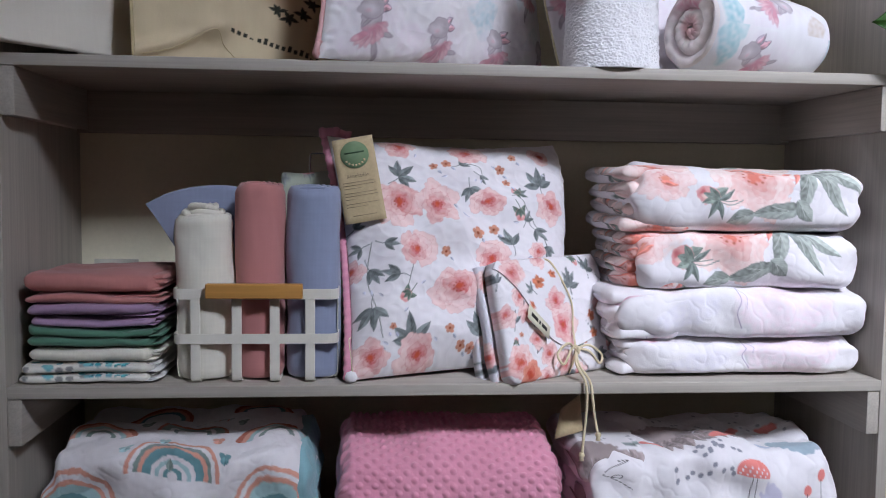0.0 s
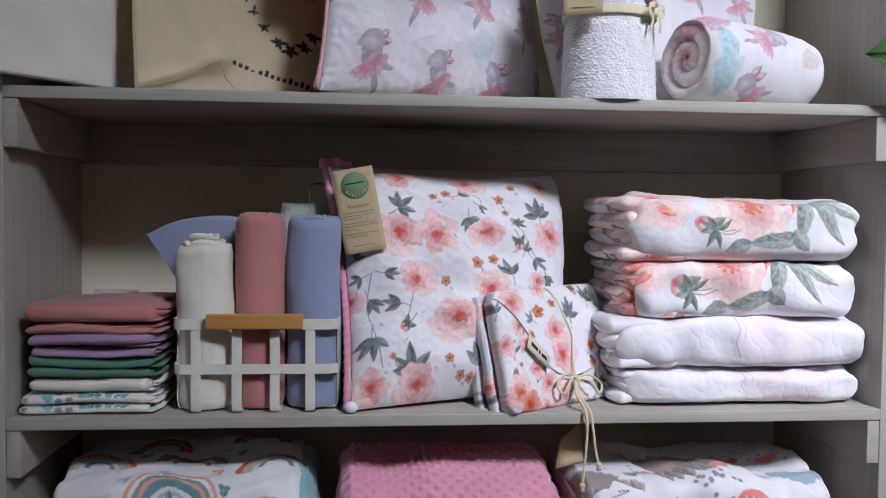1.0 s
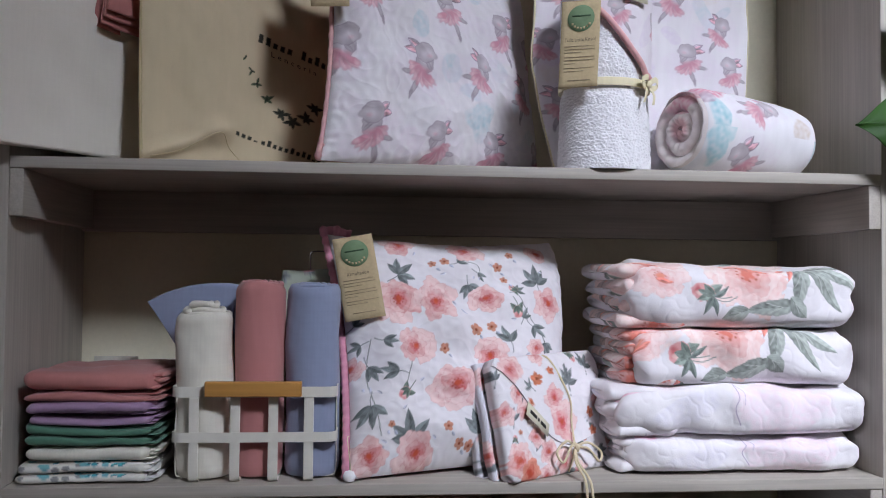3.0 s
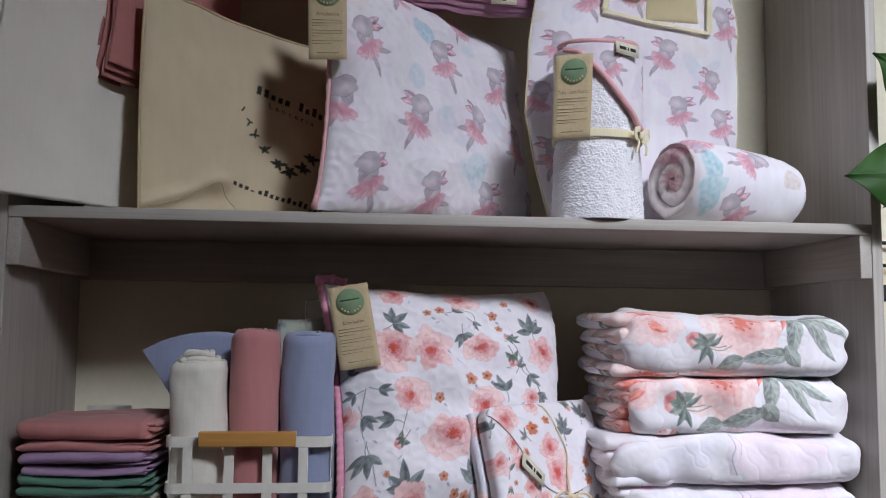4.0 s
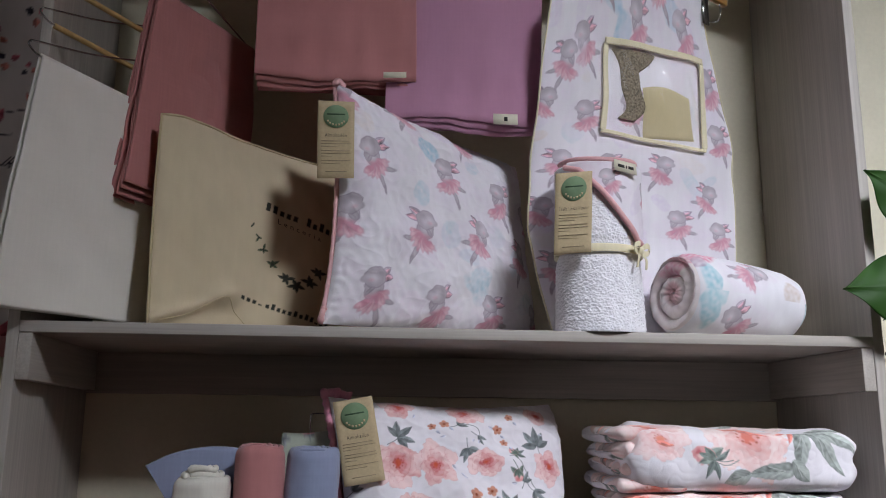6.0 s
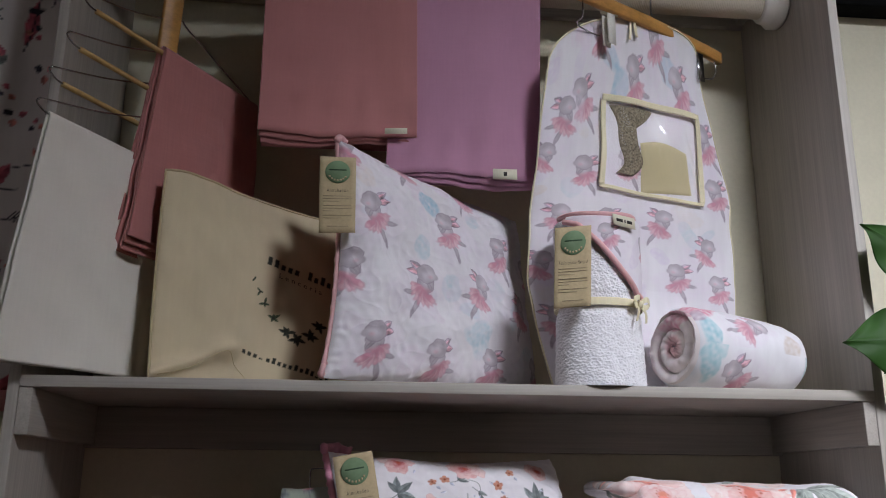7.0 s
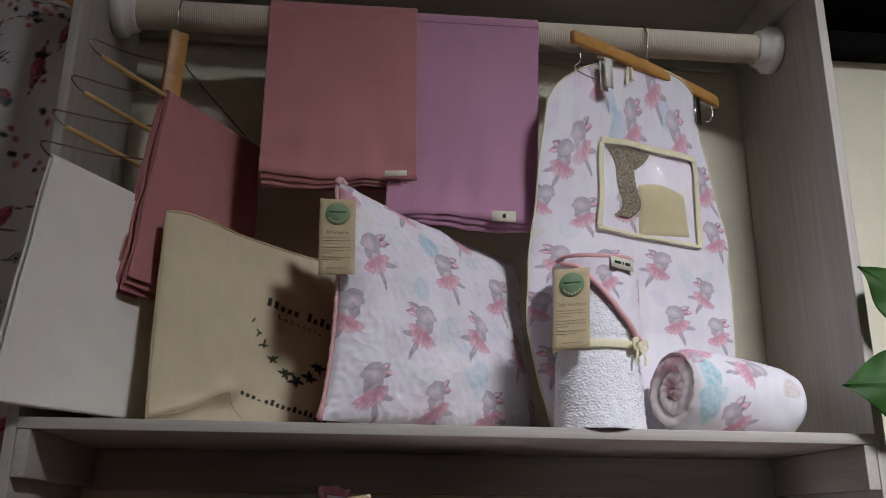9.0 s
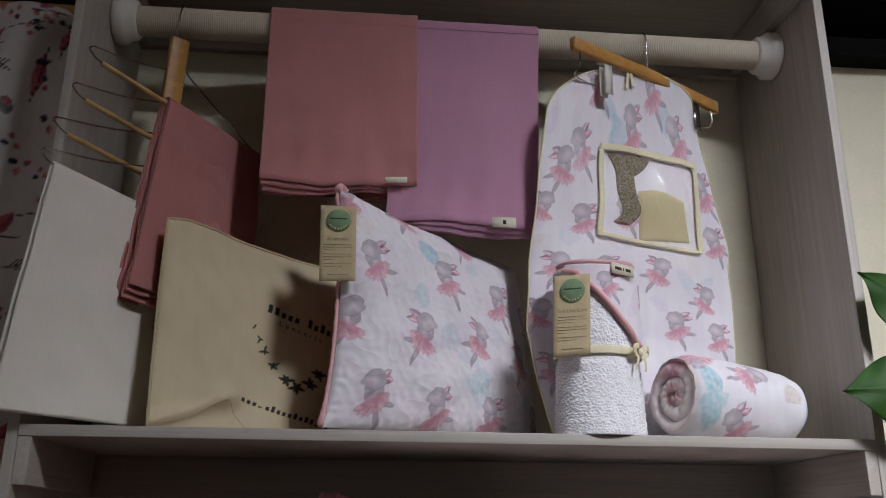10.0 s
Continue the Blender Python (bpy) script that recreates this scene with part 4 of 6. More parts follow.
for i, (dx, lift) in enumerate(((-0.005, 0.022), (-0.006, 0.044))):
    Q = quad_at(PB, S[::2, ::2], T_[::2, ::2])
    full = ((1 - (2 * S - 1) ** 4) * (1 - (2 * T_ - 1) ** 6)).clip(0, 1)[::2, ::2] ** 0.5
    Q = Q - pn * (lift - 0.006 * full)[..., None] + np.array([dx, 0, -0.004 * i]) + pn * (0.002 * waves(Q, 0.06, 50 + i))[..., None]
    Q[..., 2] = np.maximum(Q[..., 2], Z_MID + 0.001)
    cl2 = Cloth(S[::2, ::2] * 0.225 + 0.3 * i, T_[::2, ::2] * 0.165, lin(222, 220, 228))
    cl2.garden(0.3 * i - 0.01, 0.3 * i + 0.235, 0, 0.17, 61 + i, 18, 0.02)
    part("inner_fold", shell(Q, Q - pn * 0.012, cl2.c), PRINT_SLICK, pouch)
edge_s = np.linspace(0, 1, 90)
edge_t = np.interp(edge_s, [0, 0.095, 0.178, 0.243, 0.308, 0.38, 0.467, 0.55, 0.645, 0.75, 0.822, 0.92, 1.0], [0.955, 0.822, 0.667, 0.504, 0.357, 0.27, 0.225, 0.212, 0.232, 0.262, 0.300, 0.38, 0.50])
edge_t = np.convolve(np.pad(edge_t, 4, "edge"), np.ones(9) / 9, "valid")
F_ = np.linspace(0, 1, 110)
S2 = np.repeat(edge_s[:, None], 110, 1)
T2 = edge_t[:, None] + (1.0 - edge_t[:, None]) * F_[None]
A2 = pouch_at(S2, T2, 0.0035)
cl3 = Cloth(S2 * 0.225 + 0.5, T2 * 0.165)
cl3.rose(0.612, 0.070, 0.030, 1.0, 9, deep=lin(226, 104, 110))
cl3.rose(0.600, 0.098, 0.020, 2.0, 12, deep=lin(226, 104, 110))
cl3.rose(0.530, 0.150, 0.024, 0.3, 14)
cl3.rose(0.706, 0.085, 0.026, 0.3, 15)
cl3.rose(0.585, 0.165, 0.018, 0.3, 16)
for x, y, ln, a, n in ((0.638, 0.118, 0.030, 1.5, 5), (0.684, 0.140, 0.026, 1.2, 4), (0.715, 0.125, 0.022, -0.6, 3), (0.560, 0.118, 0.016, 2.4, 3), (0.665, 0.060, 0.016, -1.0, 2)):
    cl3.spray(x, y, ln, a, n, lin(126, 133, 134))
for x, y, r in ((0.574, 0.129, 0.010), (0.603, 0.138, 0.007), (0.672, 0.075, 0.008), (0.668, 0.050, 0.007), (0.553, 0.098, 0.006)):
    cl3.small_flower(x, y, r, 40 * x, lin(214, 128, 96))
cl3.bud(0.662, 0.155, 0.008, -1.3)
part("flap", shell(A2, A2 - pn * 0.0022, cl3.c), PRINT_SLICK, pouch, "rounded rose print flap")
knot = pouch_at(0.50, 0.19, 0.011)
part("cord", tube([pouch_at(0.45, 1.0, 0.001), pouch_at(0.49, 0.92, 0.0062), pouch_at(0.575, 0.6, 0.0062), pouch_at(0.56, 0.38, 0.0062), knot], 0.0014), CORD, pouch, "thin cream cord")
part("cord", tube([knot, pouch_at(0.50, 0.10, 0.003), pouch_at(0.49, 0.01, 0.001)], 0.0017), CORD, pouch)
part("bow_loop", tube([knot, pouch_at(0.43, 0.19, 0.018), pouch_at(0.35, 0.08, 0.020), pouch_at(0.33, 0.17, 0.016), pouch_at(0.42, 0.24, 0.016), knot], 0.0018), CORD, pouch)
part("bow_loop", tube([knot, pouch_at(0.58, 0.15, 0.020), pouch_at(0.68, 0.04, 0.020), pouch_at(0.73, 0.11, 0.016), pouch_at(0.62, 0.20, 0.016), knot], 0.0018), CORD, pouch)
part("knot", tube([knot + np.array([-0.003, 0, 0.004]), knot + np.array([0.002, -0.004, 0]), knot + np.array([0.002, -0.001, -0.006])], 0.0036, 16), CORD, pouch)
for pts, end in (([knot, (0.160, 0.02, 1.222), (0.166, -0.008, 1.203), (0.1675, -0.0125, 1.175), (0.1655, -0.012, 1.14), (0.1625, -0.012, 1.106)], (0.162, -0.012, 1.102)),
                 ([knot, (0.163, 0.02, 1.222), (0.172, -0.008, 1.204), (0.1755, -0.0125, 1.18), (0.179, -0.012, 1.155), (0.1835, -0.012, 1.134)], (0.1845, -0.012, 1.130))):
    part("cord_end", tube(pts, 0.0019, 60), CORD, pouch)
    part("end_knot", lathe([(0, -0.008), (0.0035, -0.007), (0.0028, -0.003), (0.0044, 0.0), (0.003, 0.004), (0, 0.005)], end, "z", 12), CORD, pouch)
lab_c = [pouch_at(0.150, 0.50, 0.008), pouch_at(0.290, 0.30, 0.010), pouch_at(0.185, 0.60, 0.008), pouch_at(0.325, 0.395, 0.009)]
brand_label(pouch, lab_c)

# stack of folded quilts


def quilt(x0, x1, y0, y1, z0, z1, label, seed, paint, sag=0.0, rise=0.0, layers=4, e=0.45, group="folded quilts", left=True, wr=0.004):
    root = thing("quilt", ((x0 + x1) / 2, (y0 + y1) / 2, z0), label, "quilt", group)
    P, u, v = bundle(x0, x1, y0, y1, z0, z1, 290, 300, seed, e, 0.022, sag, wr, rise)
    cl = Cloth(u, v)
    paint(cl, x0, (y1 - y0) / 2 * 0.93, z1 - z0)
    part("cover", capped(P, cl.c), PRINT, root)
    if left:
        h = (z1 - z0) / layers
        for i in range(layers):
            zc = z0 + h * (i + 0.5)
            dx = 0.006 + 0.005 * ((i * 7 + seed) % 3)
            Q, uu, vv = bundle(x0 - dx, x0 + 0.09, y0 + 0.010 + 0.006 * (i % 2), y1 + 0.004, zc - h * 0.56, zc + h * 0.56, 70, 90, seed + 30 + i, 0.55, 0.013, 0, 0.0034)
            Q[..., 2] = np.clip(Q[..., 2], z0 + 0.001, z1 + 0.002)
            c2 = Cloth(uu + 0.1 * i, vv)
            paint(c2, x0 - dx + 0.1 * i - 0.12, 0.04, 0.05)
            part("fold", capped(Q, c2.c), PRINT, root)
    return root


def peony(dx):
    def go(cl, x0, v0, h):
        c, d = lin(250, 230, 228), lin(236, 178, 174)
        y = v0 + h * 0.5
        cl.wash(x0 + 0.03, y + 0.02, 0.035, 0.03, 0, lin(250, 214, 204), 0.6)
        cl.rose(x0 + 0.035 + dx, y + 0.022, 0.045, 0.4, 3, c, d, lin(236, 150, 128))
        cl.rose(x0 + 0.165 + dx, y + 0.034, 0.072, 1.3, 7, lin(251, 234, 230), lin(236, 172, 166), lin(228, 132, 116))
        for a, b, ln, t in ((0.246, 0.048, 0.080, -1.72), (0.250, 0.046, 0.092, -0.95), (0.254, 0.046, 0.085, -0.50), (0.260, 0.050, 0.070, -0.05), (0.236, -0.022, 0.078, 3.28), (0.225, -0.014, 0.034, -0.75), (0.165, -0.030, 0.040, 3.5)):
            cl.leaf(x0 + a + dx, y + b, ln, 0.0118, t, np.array(lin(166, 173, 167)) * (0.88 + 0.1 * math.sin(9 * t) + 0.1 * (ln > 0.08)))
            for d in (-0.16, 0.16):
                cl.line([(x0 + a + dx + 0.3 * ln * math.cos(t), y + b + 0.3 * ln * math.sin(t)), (x0 + a + dx + 0.62 * ln * math.cos(t + d), y + b + 0.62 * ln * math.sin(t + d))], 0.0012, lin(206, 210, 204), 8, 0.6)
        for a, b, ln, t in ((0.150, 0.046, 0.050, -0.45), (0.205, 0.026, 0.040, 0.75), (0.235, 0.048, 0.040, -1.9), (0.130, 0.050, 0.045, -0.2), (0.030, 0.010, 0.026, 0.1)):
            cl.leaf(x0 + a + dx, y + b, ln, 0.0042, t, lin(230, 140, 128), False)
        cl.bud(x0 + 0.098 + dx, y - 0.004, 0.017, 2.8, lin(136, 148, 140))
        for t in (-1.3, -2.0, 0.5):
            cl.leaf(x0 + 0.112 + dx, y - 0.010, 0.030, 0.0042, t, lin(122, 132, 128))
        cl.line([(x0 + 0.10 + dx, y - 0.01), (x0 + 0.13 + dx, y - 0.016), (x0 + 0.15 + dx, y - 0.012)], 0.0014, lin(140, 150, 144))
        for a in (0.02, 0.12, 0.24):
            cl.rose(x0 + a, y + 0.14, 0.05, a * 9, 31 + int(a * 100), lin(250, 226, 220), d, lin(236, 160, 140))
            cl.leaf(x0 + a + 0.05, y + 0.12, 0.08, 0.015, 0.7, lin(150, 158, 150))
    return go


def blush(cl, x0, v0, h):
    y = v0 + h * 0.5
    cl.wash(x0 + 0.24, y + 0.006, 0.075, 0.045, 0.1, lin(248, 226, 236), 0.75)
    cl.wash(x0 + 0.10, y - 0.01, 0.05, 0.02, 0.3, lin(232, 228, 242), 0.6)
    cl.line([(x0 + 0.168, y + 0.03), (x0 + 0.172, y + 0.012), (x0 + 0.166, y - 0.004), (x0 + 0.176, y - 0.022)], 0.0012, lin(176, 160, 190))
    cl.line([(x0 + 0.168, y + 0.03), (x0 + 0.182, y + 0.018), (x0 + 0.180, y + 0.002)], 0.0010, lin(196, 182, 206))
    cl.wash(x0 + 0.02, y + 0.035, 0.03, 0.014, 0, lin(244, 182, 206), 0.8)
    cl.wash(x0 + 0.03, y + 0.07, 0.05, 0.03, 0, lin(240, 188, 208), 0.6)


quilt(0.236, 0.584, 0.022, 0.235, Z_MID, 1.2545, "white quilt with pale pink print folded at the stack's bottom", 71, blush, layers=3)
quilt(0.219, 0.588, 0.016, 0.235, 1.2525, 1.3250, "white quilt with pale pink print folded in the stack", 72, blush, layers=3)
quilt(0.243, 0.572, 0.020, 0.235, 1.3230, 1.4070, "white quilt with pink peony print folded in the stack", 73, peony(-0.032), layers=4)
quilt(0.236, 0.570, 0.016, 0.235, 1.4050, 1.4980, "white quilt with pink peony print folded on top", 74, peony(0.006), layers=4, sag=0.004)

# ---- lower shelf ----


def rainbow(cl, x, y, r, colours, gap=0.16, tall=1.0):
    k, a, b = cl.local(x, y, 0, r * 1.5)
    rad = np.hypot(a, b / tall) / r
    w = (1 - gap) / len(colours)
    for i, c in enumerate(colours):
        d = (1 - i * w - rad + 0.012 * cl.n1[k]) * r
        cl.lay(k, np.where(b > -0.004, 0.5 + d / 0.001, 0), c)
    cl.lay(k, np.where(b > -0.004, 0.5 + (gap - rad) * r / 0.001, 0), CLOTH_WHITE)


def rainbows(cl, x0, v0, h):
    pk, tq, lt, gr, rd, wt = lin(232, 170, 152), lin(112, 156, 164), lin(176, 208, 212), lin(140, 158, 154), lin(196, 112, 92), CLOTH_WHITE
    top = v0 + h * 0.93 - 0.044
    rainbow(cl, x0 + 0.168, top - 0.002, 0.062, [pk, wt, gr, pk, tq, tq, wt, lt, wt, tq], 0.1)
    rainbow(cl, x0 + 0.035, top - 0.064, 0.062, [pk, wt, pk, lt, lt, tq, tq, gr], 0.2, 1.3)
    rainbow(cl, x0 + 0.30, top - 0.064, 0.058, [pk, wt, pk, lt, lt, tq, tq, gr], 0.2, 1.3)
    rainbow(cl, x0 + 0.06, top + 0.085, 0.050, [rd, pk, lt, wt, gr], 0.3)
    rainbow(cl, x0 + 0.18, top + 0.10, 0.050, [rd, gr, gr, wt, gr], 0.4)
    rainbow(cl, x0 + 0.30, top + 0.075, 0.056, [rd, pk, lt, wt, gr], 0.3)
    rainbow(cl, x0 + 0.12, top + 0.19, 0.045, [rd, pk, tq, wt], 0.4)
    rainbow(cl, x0 + 0.27, top + 0.19, 0.045, [rd, pk, tq, wt], 0.4)
    for a, b, c in ((0.105, 0.045, lt), (0.235, 0.03, tq), (0.22, 0.07, pk), (0.11, 0.145, gr), (0.245, 0.15, gr), (0.15, 0.06, lt)):
        for d in (-1, 1):
            cl.oval(x0 + a + d * 0.0035, top + b + 0.003, 0.0045, 0.006, -d * 0.6, c, 0.001)
        cl.leaf(x0 + a, top + b - 0.011, 0.014, 0.006, math.pi / 2, c, False)
    for i in range(30):
        cl.line([(x0 + 0.06 + 0.004 * i + 0.05 * (i > 15), top + 0.165 + 0.002 * (i % 3)), (x0 + 0.062 + 0.004 * i + 0.05 * (i > 15), top + 0.171)], 0.0016, [rd, tq, gr][i % 3], 3)
    cl.leaf(x0 + 0.165, top + 0.004, 0.018, 0.005, math.pi / 2, gr)


def woodland(cl, x0, v0, h):
    g = np.random.default_rng(14)
    top = v0 + h * 0.9 - 0.045
    grey, coral, dark, blue = lin(160, 146, 146), lin(240, 142, 136), lin(70, 66, 72), lin(168, 186, 198)
    for a, b in zip(g.uniform(0.1, 0.2, 26), g.uniform(0.0, 0.055, 26)):
        cl.oval(x0 + a + 0.02, top + b, 0.0035, 0.0035, 0, lin(150, 150, 162), 0.001, 0.8)
    for _ in range(60):
        cl.oval(x0 + g.uniform(0, 0.36), top + g.uniform(0.1, 0.24), 0.003, 0.003, 0, lin(176, 174, 184), 0.001, 0.8)
    # plain blots in the place of the print's figures
    for d in range(7):
        cl.leaf(x0 + 0.12 + 0.012 * d, top + 0.115, 0.06, 0.012, -1.5 + 0.1 * d, grey, False)
    cl.oval(x0 + 0.13, top + 0.125, 0.05, 0.022, -0.2, grey, 0.002, 1, 0.1)
    cl.oval(x0 + 0.10, top + 0.076, 0.016, 0.010, -0.5, coral, 0.001)
    cl.oval(x0 + 0.205, top + 0.082, 0.014, 0.011, 0.1, coral, 0.001)
    cl.oval(x0 + 0.315, top + 0.072, 0.038, 0.022, -0.1, blue, 0.002, 1, 0.1)
    cl.oval(x0 + 0.262, top + 0.062, 0.014, 0.009, -0.3, lin(196, 202, 222), 0.002)
    k, a, b = cl.local(x0 + 0.235, top + 0.006, 0, 0.05)
    cl.lay(k, np.where(b > -0.004, 0.5 + (1 - np.hypot(a / 0.025, b / 0.02)) * 0.02 / 0.001, 0), coral)
    for i in range(14):
        cl.oval(x0 + 0.215 + 0.003 * i, top + 0.004 + 0.005 * (i % 3), 0.0015, 0.0015, 0, CLOTH_WHITE, 0.0008)
    cl.line([(x0 + 0.232, top), (x0 + 0.230, top - 0.03)], 0.0012, dark)
    cl.line([(x0 + 0.238, top), (x0 + 0.240, top - 0.03)], 0.0012, dark)
    cl.oval(x0 + 0.265, top - 0.022, 0.016, 0.016, 0, lin(206, 202, 222), 0.003, 0.8, 0.2)
    for a in (0.315, 0.335):
        cl.oval(x0 + a, top - 0.02 + (a - 0.3), 0.006, 0.008, 0, coral, 0.001)
        cl.line([(x0 + a, top - 0.026 + (a - 0.3)), (x0 + a, top - 0.045)], 0.001, dark)
    cl.line([(x0 + 0.04, top + 0.03), (x0 + 0.055, top + 0.034), (x0 + 0.03, top + 0.018), (x0 + 0.02, top + 0.002), (x0 + 0.04, top - 0.004), (x0 + 0.045, top + 0.006), (x0 + 0.03, top - 0.005), (x0 + 0.06, top - 0.016)], 0.0013, dark, 60)
    for t in (-0.5, 0.0, 0.5, 0.9):
        cl.line([(x0 + 0.065, top + 0.07), (x0 + 0.05 + 0.02 * t, top + 0.12)], 0.0012, dark)
        cl.oval(x0 + 0.05 + 0.02 * t, top + 0.122, 0.003, 0.003, 0, dark, 0.001)
        cl.leaf(x0 + 0.018, top + 0.06, 0.016, 0.004, t * 2, lin(160, 166, 176))
        cl.leaf(x0 + 0.20 + 0.03 * t, top + 0.13, 0.024, 0.005, 0.4 + t, lin(140, 150, 150))
    for a in (0.25, 0.31):
        cl.oval(x0 + a, top + 0.15, 0.016, 0.008, 0.1, coral, 0.002, 0.9, 0.2)


rbq = quilt(-0.555, -0.212, 0.000, 0.245, Z_LOW, 1.118, "white quilt with rainbow print folded on the low shelf", 81, rainbows, e=0.34, layers=2, left=False, wr=0.0055)
P, u, v = bundle(-0.24, -0.203, 0.006, 0.240, Z_LOW + 0.004, 1.106, 60, 120, 82, 0.34, 0.012, 0.0, 0.004)
part("lining", capped(P), fabric("teal_lining", lin(150, 196, 206)), rbq, "pale teal lining at the edge")
quilt(0.180, 0.545, 0.004, 0.250, Z_LOW, 1.100, "white quilt with woodland print folded on the low shelf", 83, woodland, e=0.36, layers=3, left=True, wr=0.0055)

P, u, v = bundle(-0.170, 0.142, 0.0, 0.255, Z_LOW, 1.112, 330, 400, 85, 0.72, 0.02, 0.0, 0.003)
a, b = u / 0.0215, v / 0.0205
d = np.minimum(np.hypot(a - np.round(a), b - np.round(b)), np.hypot(a - np.floor(a) - 0.5, b - np.floor(b) - 0.5)) * 0.0215
N_ = normals(P)
N_ *= np.sign((N_ * (P - np.array([0, 0.12, 1.01]))).sum(-1, keepdims=True))
P = P + N_ * (0.0040 * np.clip(1 - (d / 0.0052) ** 2, 0, 1))[..., None]
pq = thing("quilt", (0.0, 0.12, Z_LOW), "pink dotted plush blanket folded on the low shelf", "blanket", "folded quilts")
part("cover", capped(P), MINKY, pq)
kt = thing("price_tag", (0.165, 0.065, 1.10), "kraft card tag lying against the woodland quilt", "tag")
S, T_ = spread(6, 6)
K = quad_at([(0.1375, 0.050, 1.1065), (0.182, 0.062, 1.1150), (0.152, 0.075, 1.1440), (0.182, 0.085, 1.1630)], S, T_)
part("card", shell(K, K + np.array([0.0005, 0.0006, 0])), KRAFT, kt)

# ---- upper compartment: the rod and what hangs on it ----
RY, RZ, RR = 0.150, 2.341, 0.0265
rod = thing("clothes_rod", (0, RY, RZ), "round rod wound with cream rope between the panels", "rod")
n = 1900
xs = np.linspace(-0.555, 0.555, n)
th = np.linspace(0, 2 * np.pi, 24, endpoint=False)
tw = xs[:, None] - th[None] / (2 * np.pi) * 0.0032
rad = RR - 0.0006 * (1 - np.abs(np.sin(np.pi * tw / 0.0032)))
part("rope_winding", sheet(np.stack([np.repeat(xs[:, None], 24, 1), RY + rad * np.cos(th), RZ + rad * np.sin(th)], -1), False, True), ROPE, rod)
for sx in (-1, 1):
    prof = [(0.0, 0.0), (0.040, 0.0), (0.0435, 0.004), (0.0435, 0.018), (0.040, 0.022), (0.036, 0.024), (0.034, 0.036), (0.031, 0.040), (0.0, 0.040)]
    V, F, c_ = lathe(prof, (0, 0, 0), "x", 48)
    V = V * np.array([-sx, 1, 1]) + np.array([sx * 0.5945, RY, RZ])
    part("socket", (V, F, None), PLASTIC, rod, "white plastic end socket")


def draped(x0, x1, front_z, back_z, mat, label, seed, layers=3, skew=0.0, lift=0.0):
    """A cloth folded into layers and laid over the rod."""
    root = thing("draped_cloth", ((x0 + x1) / 2, RY, front_z), label, "cloth", "cloths over the rod")
    for l in range(layers):
        r = RR + 0.001 + 0.0010 * (layers - 1 - l) + lift
        a0 = front_z - 0.007 * l
        prof = [(RY - r - 0.004 - 0.0035 * (layers - 1 - l), a0), (RY - r - 0.002 - 0.002 * (layers - 1 - l), a0 + 0.1), (RY - r, RZ - 0.03)]
        prof += [(RY - r * math.cos(t), RZ + r * math.sin(t)) for t in np.linspace(0, np.pi, 14)]
        prof += [(RY + r, RZ - 0.05), (RY + r, back_z + 0.01 * l)]
        L = smooth_line([(0, p[0], p[1]) for p in prof], 150)
        S, q = spread(120, 150)
        P = np.zeros((120, 150, 3))
        P[..., 0] = x0 + 0.002 * l + (x1 - x0 - 0.004 * l) * S
        P[..., 1], P[..., 2] = L[:, 1], L[:, 2]
        fr = np.clip((RZ - P[..., 2]) / (RZ - front_z), 0, 1) * (P[..., 1] < RY)
        low = np.clip((fr - 0.55) / 0.45, 0, 1)
        P[..., 1] -= 0.005 * low * np.sin(S * 15 + seed + 2 * fr) ** 2 * np.sin(S * np.pi) + 0.004 * fr * waves(np.stack([S * 0.25, P[..., 2]], -1), 0.12, seed) + 0.0004 * waves(np.stack([S * 0.25, P[..., 2]], -1), 0.04, seed + 5)
        P[..., 0] += skew * fr
        P[..., 2] += 0.005 * low * np.sin(S * 5.5 + seed + 0.5 * l)
        N_ = np.zeros_like(P)
        dl = np.gradient(L, axis=0)
        N_[..., 1], N_[..., 2] = dl[:, 2], -dl[:, 1]
        N_ /= np.linalg.norm(N_, axis=2, keepdims=True) + 1e-9
        part("layer", shell(P, P + N_ * 0.0018), mat, root)
    return root


rose_d = draped(-0.326, -0.071, 2.031, 2.04, ROSE_DK, "old rose cotton cloth draped over the rod", 2, 3, 0.004, 0.0070)
mauve_d = draped(-0.105, 0.1455, 1.972, 1.98, MAUVE, "mauve cotton cloth draped over the rod", 6, 3, -0.012)
lq = [(0.055, 0.094, 1.964), (0.094, 0.094, 1.964), (0.055, 0.096, 1.982), (0.094, 0.096, 1.982)]
ml = part("label", patch(lq, 0, 1, 0, 1, 0.001, 0.0012), LABELCLOTH, mauve_d, "small cream sewn-in label")
part("label_print", patch(lq, 0.44, 0.58, 0.3, 0.7, 0.0014), INK, ml)
lq = [(-0.120, 0.0915, 2.032), (-0.084, 0.0915, 2.034), (-0.120, 0.0925, 2.042), (-0.084, 0.0925, 2.044)]
part("label", patch(lq, 0, 1, 0, 1, 0.001, 0.0012), LABELCLOTH, rose_d, "small cream sewn-in label")

